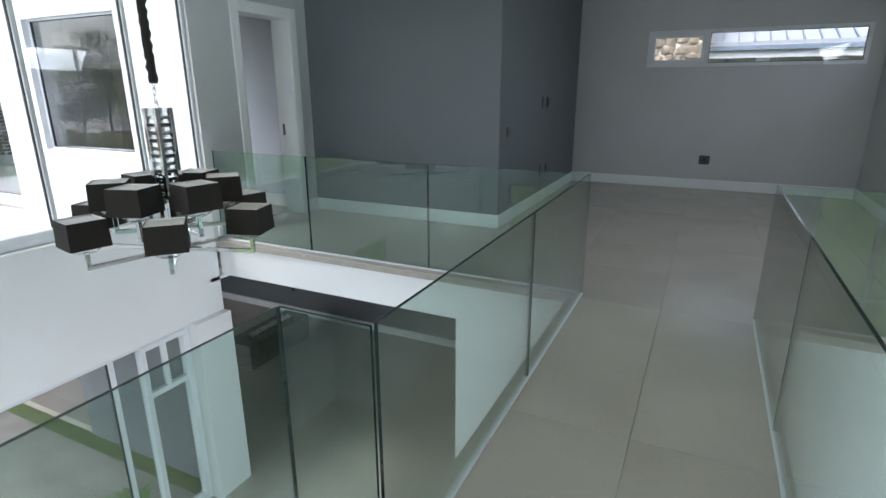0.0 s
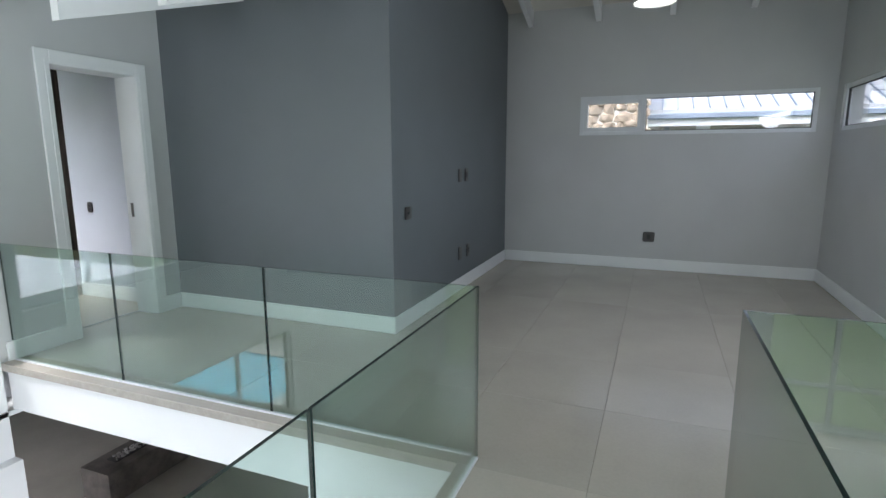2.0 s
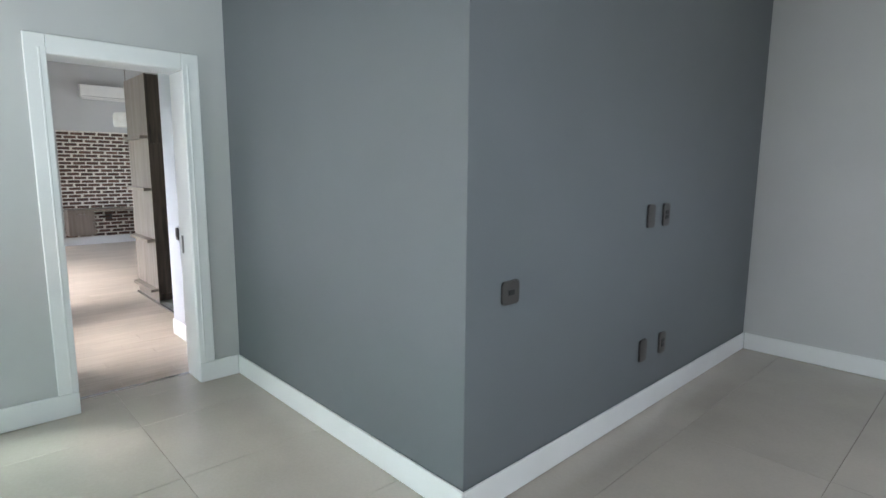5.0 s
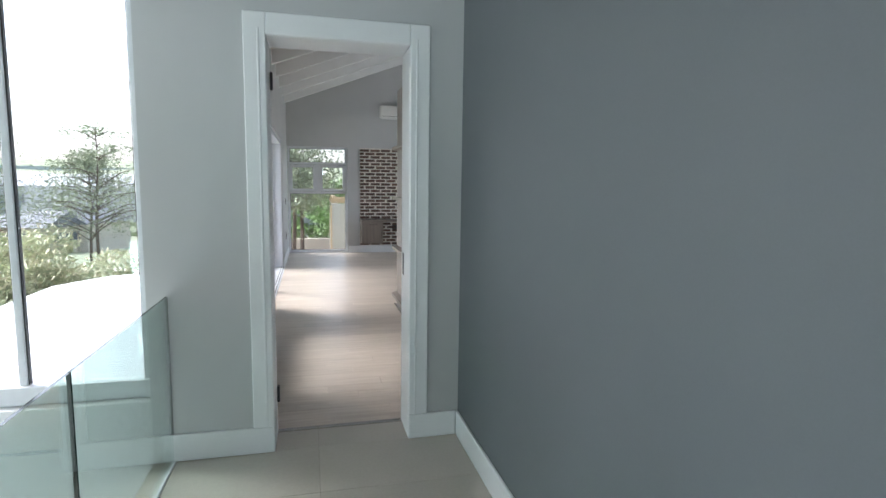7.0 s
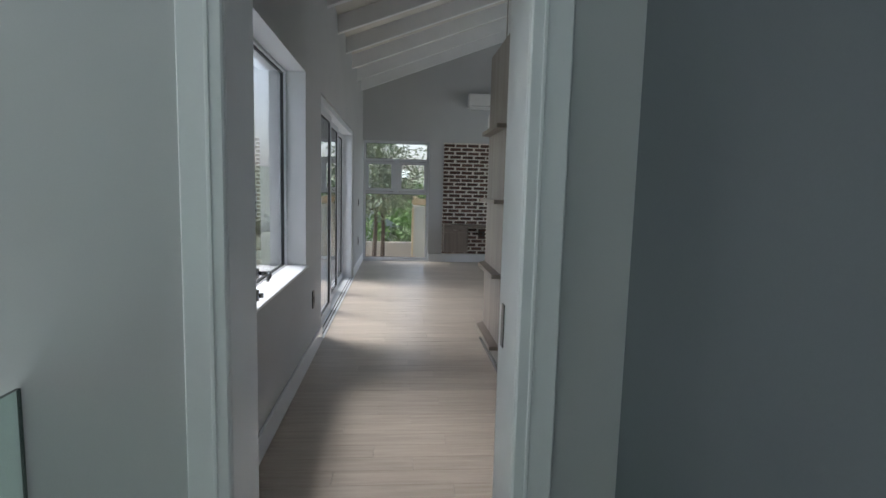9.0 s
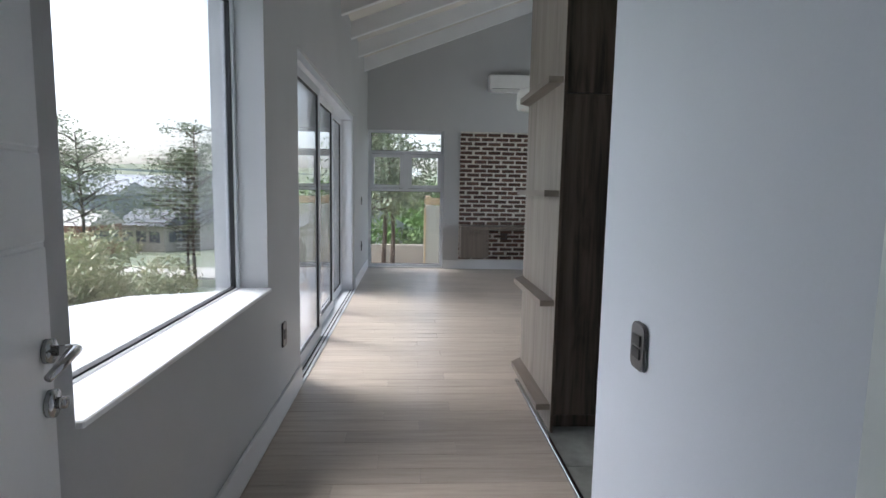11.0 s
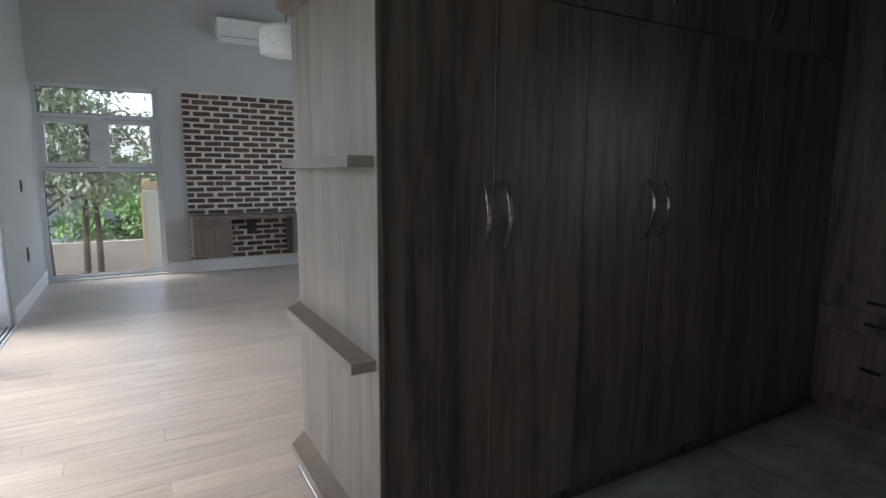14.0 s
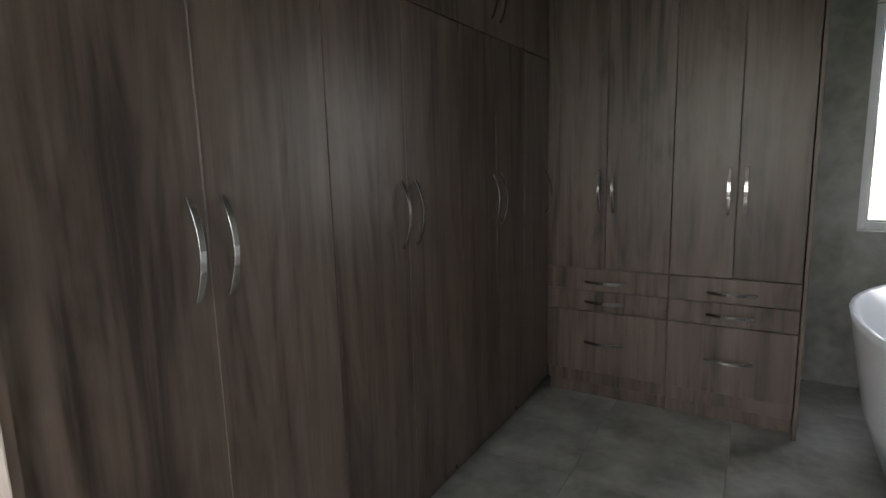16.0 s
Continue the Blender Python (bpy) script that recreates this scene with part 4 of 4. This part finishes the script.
# ---- lower room: fireplace bench ----
bench = thing("fireplace_bench", "low dark stone-clad fireplace bench with pebbles on top", "fireplace", (-6.15, 7.35, LOW))
part("body", bbox(-0.27, 0, 0, 0.27, 1.5, 0.45, 0.006), M_BENCH, bench)
part("tray", bbox(-0.09, 0.25, 0.452, 0.09, 1.3, 0.47, 0.003), M_PLATE, bench)
bm = bmesh.new()
rr = random.Random(8)
for k in range(150):
    bmesh.ops.create_icosphere(bm, subdivisions=1, radius=rr.uniform(0.012, 0.022), matrix=Matrix.Translation((rr.uniform(-0.075, 0.075), rr.uniform(0.28, 1.27), 0.478)))
tagged(part("pebbles", bm, M_PEBBLE, bench, "white and grey pebbles"), kind="stuff")
plant = thing("fern", "small green fern outside the lower window", "plant", (-4.75, 4.4, LOW - 0.1))
bm = bmesh.new()
for k in range(70):
    t, l, u = rr.uniform(0, 6.28), rr.uniform(0.12, 0.3), rr.uniform(0.12, 0.35)
    p0 = Vector((rr.uniform(-.08, .08), rr.uniform(-.08, .08), 0))
    tip = p0 + Vector((l * math.cos(t), l * math.sin(t), u))
    mid = (p0 + tip) / 2 + Vector((0, 0, 0.12))
    wv = Vector((-math.sin(t), math.cos(t), 0)) * 0.03
    a, b, c, d = bm.verts.new(p0), bm.verts.new(mid - wv), bm.verts.new(tip), bm.verts.new(mid + wv)
    bm.faces.new((a, b, c, d))
part("fronds", bm, M_LEAFG, plant)

# ---- outside ----
GZ = -3.3
bm = bmesh.new()
n = 40
ring = []
for r in (0.0, 25, 60, 120, 250, 500, 900, 1600):
    drop = GZ - 0.06 * max(0, min(r, 250) - 25) + 0.055 * max(0, r - 400)
    if r == 0:
        ring = [bm.verts.new((-4, 2, GZ))]
        continue
    nxt = [bm.verts.new((-4 + r * math.cos(2 * math.pi * k / n), 2 + r * math.sin(2 * math.pi * k / n), drop + (0.012 * r * noise.noise((k * 0.7, r * 0.01, 0)) if r > 300 else 0))) for k in range(n)]
    for k in range(n):
        if len(ring) == 1:
            bm.faces.new((ring[0], nxt[k], nxt[(k + 1) % n]))
        else:
            bm.faces.new((ring[k], nxt[k], nxt[(k + 1) % n], ring[(k + 1) % n]))
    ring = nxt
# faces past 45 m take the field colour with haze painted in
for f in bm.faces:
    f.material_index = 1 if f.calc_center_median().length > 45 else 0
structure("ground", bm, (M_GRASS, M_FIELD), "green lawn falling away into a valley tinted with haze", "ground")

structure("terrace", prism([(-4.36, 2.42), (-10.2, 2.45), (-11.03, 2.95), (-11.37, 3.94), (-11.5, 5.49), (-4.36, 5.49)], "z", -0.30, -0.03), M_PAVE, "pale terrace floor outside the bedroom", "terrace")
# unseen roof, added to darken the paving beyond the lower glazing
structure("patio_shade_roof", bbox(-5.6, -2.0, -0.52, -4.3, 2.58, -0.42), M_WHITE, "unseen white roof added to shade the patio", "roof")
terrace = bpy.data.objects["terrace"]
rib_mesh = mesh_of("rib", prism([(-0.022, 0.0), (-0.012, 0.005), (0.012, 0.005), (0.022, 0.0)], "y", 2.47, 5.47), M_PAVE)
for k in range(20):
    piece("rib", rib_mesh, terrace, (-4.5 - 0.125 * k, 0, -0.0295))
pool = thing("swimming_pool", "bright blue swimming pool with pale coping", "pool", (-7.6, -0.42, GZ + 0.03), kind="structure")
part("water", bbox(-1.4, -1.5, 0.0, 1.4, 1.5, 0.06), M_POOL, pool)
bm = bmesh.new()
for r in ((-1.75, -1.85, 1.75, -1.5), (-1.75, 1.5, 1.75, 1.85), (-1.75, -1.5, -1.4, 1.5), (1.4, -1.5, 1.75, 1.5)):
    box(bm, r[0], r[1], 0, r[2], r[3], 0.10)
part("coping", bm, M_COPING, pool)
structure("paving", bbox(-13.0, -3.2, GZ - 0.05, -4.3, 5.1, GZ + 0.03), M_PATIO, "grey paving round the pool", "pavement")
structure("driveway", bbox(-36, -22, GZ - 0.9, -32.5, 12, GZ - 0.15), M_COPING, "pale driveway beyond the lawn", "road")
structure("garden_bank", bbox(-24.5, 3.2, GZ - 0.6, -17.2, 10.5, -1.55), M_EARTH, "bare pale garden bank behind the house", "ground")


def leaf_cloud(bm, center, radius, count, size, rng, squash=0.7):
    for k in range(count):
        d = Vector((rng.gauss(0, 1), rng.gauss(0, 1), rng.gauss(0, 1) * squash)).normalized() * radius * rng.uniform(0.3, 1) ** 0.6
        d.z *= squash
        p = Vector(center) + d
        a = Vector((rng.gauss(0, 1), rng.gauss(0, 1), rng.gauss(0, 1))).normalized() * size * rng.uniform(0.6, 1.3)
        b = a.orthogonal().normalized() * size * rng.uniform(0.25, 0.5)
        vs = [bm.verts.new(p + q) for q in (a, b, -a, -b)]
        bm.faces.new(vs)


def pine(at, height, spread, seed, label):
    rng = random.Random(seed)
    t = thing("pine_tree", label, "tree", at, "pine trees")
    bm = bmesh.new()
    pts = [(0.25 * math.sin(i * 0.9 + seed) * i / 8, 0.25 * math.cos(i * 0.7 + seed) * i / 8, height * i / 8) for i in range(9)]
    tube(bm, pts, [0.011 * height * (1 - i / 9.2) + 0.015 for i in range(9)], 8)
    limbs = []
    for k in range(34):
        u = rng.uniform(0.34, 0.97)
        i = int(u * 8)
        p = Vector(pts[i]).lerp(Vector(pts[min(8, i + 1)]), u * 8 - i)
        an = rng.uniform(0, 6.28)
        l = spread * (1.15 - u) * rng.uniform(0.8, 1.5) + 0.3
        e = p + Vector((l * math.cos(an), l * math.sin(an), l * rng.uniform(0.1, 0.55)))
        tube(bm, [p, p.lerp(e, 0.5) + Vector((0, 0, 0.1 * l)), e], [0.035, 0.024, 0.01], 5)
        limbs.append((p, e, l))
    part("trunk", bm, M_BARK, t)
    bm = bmesh.new()
    for p, e, l in limbs:
        for v in (0.55, 0.8, 1.0):
            leaf_cloud(bm, p.lerp(e, v), 0.46 * l + 0.24, 34, 0.09, rng, 0.6)
    leaf_cloud(bm, pts[-1], 0.5, 60, 0.10, rng)
    part("crown", bm, M_PINE, t, "thin grey-green needle crown")
    return t


def shrub(name, at, r, h, seed, label, mat, flower=None, count=900, size=0.07):
    rng = random.Random(seed)
    t = thing(name, label, "shrub", at, "shrubs")
    bm = bmesh.new()
    for k in range(7):
        an = rng.uniform(0, 6.28)
        tube(bm, [(0, 0, 0), (0.4 * r * math.cos(an), 0.4 * r * math.sin(an), 0.6 * h), (0.6 * r * math.cos(an), 0.6 * r * math.sin(an), 0.75 * h)], [0.05, 0.035, 0.012], 5)
    part("stem", bm, M_BARK, t)
    bm = bmesh.new()
    spots = [(rng.gauss(0, 0.42 * r), rng.gauss(0, 0.42 * r), h * rng.uniform(0.35, 1.0)) for _ in range(26)]
    for s in spots:
        leaf_cloud(bm, s, 0.42 * r, count // 26, size, rng, 0.8)
    part("foliage", bm, mat, t)
    if flower:
        bm = bmesh.new()
        for s in spots:
            leaf_cloud(bm, s, 0.46 * r, count // 45, size * 0.8, rng, 0.8)
        part("blossom", bm, flower, t, "cream blossom")
    return t


shrub("flowering_shrub", (-14.0, 0.75, GZ), 1.4, 3.2, 1, "big pale shrub with cream blossom beyond the terrace", M_LEAF, M_FLOWER, 11000, 0.085)
shrub("flowering_shrub", (-15.2, -0.6, GZ), 1.5, 3.3, 2, "big pale shrub with cream blossom beyond the terrace", M_LEAF, M_FLOWER, 11000, 0.085)
shrub("flowering_shrub", (-15.6, -3.6, GZ), 1.6, 2.6, 3, "big pale shrub with cream blossom beyond the terrace", M_LEAF, M_FLOWER, 7000, 0.085)
shrub("green_bush", (-27.0, 6.6, GZ - 0.6), 2.0, 4.2, 4, "bright green leafy bush behind the house", M_LEAFG, None, 6500, 0.12)
shrub("green_bush", (-32.0, 8.2, GZ - 0.6), 3.0, 5.0, 5, "bright green leafy bush behind the house", M_LEAFG, None, 6500, 0.15)
pine((-22.0, 5.62, -1.56), 6.6, 1.5, 11, "slim pine tree outside the tall window")
pine((-21.6, 5.92, -1.56), 6.2, 1.4, 12, "slim pine tree outside the tall window")
pine((-20.4, 5.05, -1.56), 5.4, 1.2, 13, "slim pine tree outside the tall window")
pine((-30.0, -3.7, GZ - 0.4), 7.7, 2.5999999999999996, 14, "tall open-crowned pine tree beyond the lawn")
pine((-31.0, -4.4, GZ - 0.4), 6.6, 2.3, 15, "tall open-crowned pine tree beyond the lawn")
pine((-30.0, -8.8, GZ - 0.4), 7.4, 2.5999999999999996, 16, "tall open-crowned pine tree beyond the lawn")
pine((-30.5, -10.6, GZ - 0.4), 8.2, 2.7, 17, "tall open-crowned pine tree beyond the lawn")
pine((-29.0, -12.0, GZ - 0.4), 8.0, 2.7, 18, "tall open-crowned pine tree beyond the lawn")


def small_house(at, turn, w, d, h, wall_mat, roof_mat, label):
    ho = thing("house", label, "house", at, "far houses")
    ho.rotation_euler = (0, 0, radians(turn))
    part("wall", bbox(-w / 2, -d / 2, 0, w / 2, d / 2, h), wall_mat, ho)
    part("roof", prism([(-d / 2 - 0.4, h), (d / 2 + 0.4, h), (0, h + d * 0.32)], "x", -w / 2 - 0.3, w / 2 + 0.3), roof_mat, ho)
    for k in range(3):
        x = (k - 1) * w / 3.4
        wi = part("window", bbox(x - 0.6, -d / 2 - 0.03, h * 0.45, x + 0.6, -d / 2 + 0.02, h * 0.8), M_SLATE, ho)
        part("window", bbox(w / 2 - 0.02, (k - 1) * d / 4 - 0.5, h * 0.45, w / 2 + 0.03, (k - 1) * d / 4 + 0.5, h * 0.8), M_SLATE, ho)


small_house((-60, -19.0, -5.6), 70, 5.5, 4.5, 2.9, M_CREAM, M_SLATE, "cream house with a dark slate gable roof in the valley")
small_house((-64, -16.5, -5.8), -15, 7, 5, 3.2, M_CREAM, M_SLATE, "cream house with a dark slate gable roof in the valley")
small_house((-56, -30, -5.4), 80, 18, 4, 3.0, M_REDBRICK, M_COPING, "long red brick building in the valley")
small_house((-140, -66, -10.0), 60, 16, 10, 8.5, M_GUTTER, M_ROOFMETAL, "large pale shed far across the valley")
small_house((-260, -90, -14.5), 70, 60, 16, 14, M_ROOFMETAL, M_ROOFMETAL, "large white shed far across the valley")
small_house((-300, -150, -14.5), 70, 80, 16, 15, M_ROOFMETAL, M_ROOFMETAL, "large white shed far across the valley")
small_house((-29, 3.6, -4.2), 15, 5, 4, 3.9, M_TRIM, M_ROOFMETAL, "pale grey house behind the pines")
rr = random.Random(21)
bm = bmesh.new()
for k in range(260):
    an = radians(rr.uniform(150, 232))
    r = rr.uniform(70, 330)
    z = GZ - 0.06 * (min(r, 250) - 25)
    leaf_cloud(bm, (-4 + r * math.cos(an), 2 + r * math.sin(an), z + 1.2), rr.uniform(2.0, 4.5), 26, 1.3, rr, 0.6)
tagged(part("valley_trees", bm, M_PINE), "scattered trees and hedges across the valley", "trees", kind="stuff")
# the hills' haze comes from their blue-grey colour alone
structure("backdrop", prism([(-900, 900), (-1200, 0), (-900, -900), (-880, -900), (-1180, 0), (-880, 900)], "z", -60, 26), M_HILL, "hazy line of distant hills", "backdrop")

# building site seen past the tall window
site = thing("building_site_wall", "unfinished cream wall with raw timber roof framing", "building", (-19.0, 6.95, -1.56))
part("wall", bbox(-2.6, 0.0, 0, 0.2, 0.22, 2.5), M_CREAM, site)
part("wall", bbox(0.0, 0.22, 0, 0.2, 3.0, 2.5), M_CREAM, site)
part("brick_edge", bbox(0.1, -0.05, 0, 0.23, -0.002, 2.45), M_TIMBER, site)
for k in range(4):
    part("rafter", bbox(-2.6 + 0.7 * k, 0.0, 2.51, -2.5 + 0.7 * k, 3.0, 2.67), M_TIMBER, site, "raw timber rafter")
part("plate", bbox(-2.6, 0.02, 2.67, 0.2, 0.14, 2.75), M_TIMBER, site, "raw timber plate")
structure("boundary_wall", bbox(-24.3, 3.3, -1.6, -24.1, 10.4, -0.7), M_CREAM, "low cream garden wall", "wall")

# neighbour to the north
nb = thing("neighbour_house", "cream house with white ribbed metal roof and blue gutter", "house", (0, 16.0, GZ))
part("wall", bbox(0.30, 0.45, 0, 14, 0.75, 5.62), M_CREAM, nb)
part("fascia", bbox(0.25, -0.14, 5.50, 14, -0.10, 5.66), M_TRIM, nb)
part("gutter", bbox(0.25, -0.26, 5.64, 14, -0.14, 5.76, 0.02), M_GUTTER, nb)
bm = prism([(-0.2, 5.77), (5.0, 7.6), (5.0, 7.7), (-0.2, 5.84)], "x", 0.25, 14)
part("roof", bm, M_ROOFMETAL, nb)
sl2 = (7.6 - 5.77) / 5.2
for k in range(44):
    x = 0.3 + 0.31 * k
    part("roof_rib", prism([(-0.2, 5.845), (5.0, 7.705), (5.0, 7.745), (-0.2, 5.885)], "x", x, x + 0.03), M_GUTTER, nb)
part("downpipe", bbox(0.70, 0.36, 0, 0.80, 0.44, 5.6, 0.01), M_GUTTER, nb)
for x0, x1 in ((2.0, 2.9), (2.95, 3.3)):
    part("window", bbox(x0, 0.42, 4.3, x1, 0.46, 5.45), M_SLATE, nb)
part("pier", bbox(1.35, 0.30, 0, 1.62, 0.45, 5.6), M_TRIM, nb)
stack = thing("stone_chimney", "sandstone rubble chimney wall of the neighbour's house", "chimney", (-1.2, 15.4, GZ))
part("core", bbox(0, 0.05, 0, 1.55, 1.0, 7.2), M_MORTAR, stack)
eb = thing("neighbour_house", "cream house with white ribbed metal roof to the east", "house", (9.0, 0, GZ))
part("wall", bbox(0.5, 2, 0, 0.8, 22, 5.6), M_CREAM, eb)
part("roof", prism([(-0.2, 5.8), (5.0, 7.6), (5.0, 7.7), (-0.2, 5.87)], "y", 2, 22), M_ROOFMETAL, eb)
part("gutter", bbox(-0.3, 2, 5.66, -0.18, 22, 5.78, 0.02), M_GUTTER, eb)
for k in range(60):
    part("roof_rib", prism([(-0.2, 5.875), (5.0, 7.705), (5.0, 7.745), (-0.2, 5.915)], "y", 2.1 + 0.33 * k, 2.13 + 0.33 * k), M_GUTTER, eb)

# ---- pieces of floors and walls ----
# hall tiles, 0.8 m wide, joints along the walk
def tile_run(parent, x0, x1, y0, y1, px, py, ox, oy, gap, mat, thick=0.008, zt=0.0):
    store = {}
    i0, i1 = math.floor((x0 - ox) / px), math.ceil((x1 - ox) / px)
    j0, j1 = math.floor((y0 - oy) / py), math.ceil((y1 - oy) / py)
    for i in range(i0, i1):
        for j in range(j0, j1):
            a, b = max(x0, ox + i * px + gap), min(x1, ox + (i + 1) * px - gap)
            c, d = max(y0, oy + j * py + gap), min(y1, oy + (j + 1) * py - gap)
            if b - a < 0.01 or d - c < 0.01:
                continue
            key = (round(b - a, 3), round(d - c, 3))
            if key not in store:
                store[key] = mesh_of("tile", bbox(0, 0, -thick, b - a, d - c, 0, 0.0012), mat)
            piece("tile", store[key], parent, (a, c, zt))


tile_run(floor, -0.27, 1.05, -2.0, 5.42, 0.8, 2.57, 0.40, 3.75, 0.001, M_TILE)
tile_run(floor, -4.1, 2.58, 5.42, 7.18, 0.8, 2.57, 0.40, 3.75, 0.001, M_TILE)
tile_run(floor, -1.52, 2.58, 7.18, 10.96, 0.8, 2.57, 0.40, 3.75, 0.001, M_TILE)
tile_run(floor, -4.355, -4.1, 6.04, 6.89, 0.8, 2.57, 0.40, 3.75, 0.001, M_TILE)

# oak planks across the bedroom
store = {}
rr = random.Random(4)
row, x = 0, -4.365
plank_w, plank_l = 0.142, 1.2
count = 0
rest = bmesh.new()
while x > BX0:
    y = 5.62 - (0.0 if row % 2 else 0.42) - (0.0 if row % 4 < 2 else 0.2)
    x0 = max(BX0, x - plank_w)
    limit = 10.9 if x < -7.85 else 7.345
    while y < limit:
        a, b = max(5.60, y), min(limit, y + plank_l)
        if b - a > 0.03:
            if count < 300 and a < 9.0:
                key = (round(x - x0, 3), round(b - a, 3))
                if key not in store:
                    store[key] = mesh_of("plank", bbox(0.0006, 0.0006, -0.008, key[0] - 0.0006, key[1] - 0.0006, 0, 0.0012), M_PLANK)
                piece("plank", store[key], bedroom_floor, (x0, a, 0))
                count += 1
            else:
                box(rest, x0 + 0.0006, a + 0.0006, -0.008, x - 0.0006, b - 0.0006, 0)
        y += plank_l
    x -= plank_w
    row += 1
tagged(part("far_planks", rest, M_PLANK, bedroom_floor), kind="stuff")

# bathroom tiles
bath_floor = structure("bathroom_floor", bbox(-7.89, 7.36, -0.006, -4.3, 10.9, 0.002), M_GROUT, "grout under concrete-look bathroom tiles", "floor")
tile_run(bath_floor, -7.88, -4.3, 7.372, 10.9, 0.6, 1.2, -6.62, 9.22, 0.0015, M_BATHTILE, 0.008, 0.011)

# bricks in the niche
rr = random.Random(9)
brick_meshes = []
for k in range(6):
    bm = bbox(0, 0, 0, 0.022 + 0.004 * (k % 3), 0.205, 0.050, 0.006)
    for v in bm.verts:
        v.co += Vector((0, rr.uniform(-0.006, 0.006), rr.uniform(-0.004, 0.004)))
    brick_meshes.append(mesh_of("brick", bm, M_BRICK))
for j in range(29):
    z = 0.183 + 0.0765 * j
    y = 7.395 - (0.12 if j % 2 else 0)
    while y < 9.1:
        yy = y + rr.uniform(-0.008, 0.008)
        if yy > 7.38:
            piece("brick", brick_meshes[rr.randrange(6)], niche, (0.018, yy, z + rr.uniform(-0.003, 0.003)))
        else:
            b = piece("brick", brick_meshes[rr.randrange(6)], niche, (0.018, 7.393, z))
            b.scale = (1, 0.42, 1)
        y += 0.245

# rubble stones of the chimney
rr = random.Random(31)
for j in range(16):
    x = -0.05
    while x < 1.5:
        w, h = rr.uniform(0.12, 0.40), rr.uniform(0.14, 0.30)
        bm = bmesh.new()
        bmesh.ops.create_icosphere(bm, subdivisions=1, radius=0.5)
        for v in bm.verts:
            v.co *= rr.uniform(0.88, 1.12)
        for v in bm.verts:
            v.co.x *= w * 1.12
            v.co.y *= 0.14
            v.co.z *= h * 1.2
        piece("stone", mesh_of("stone", bm, M_STONE), stack, (x + w / 2, 0.045, 4.6 + 0.155 * j + rr.uniform(-0.07, 0.07)))
        x += w
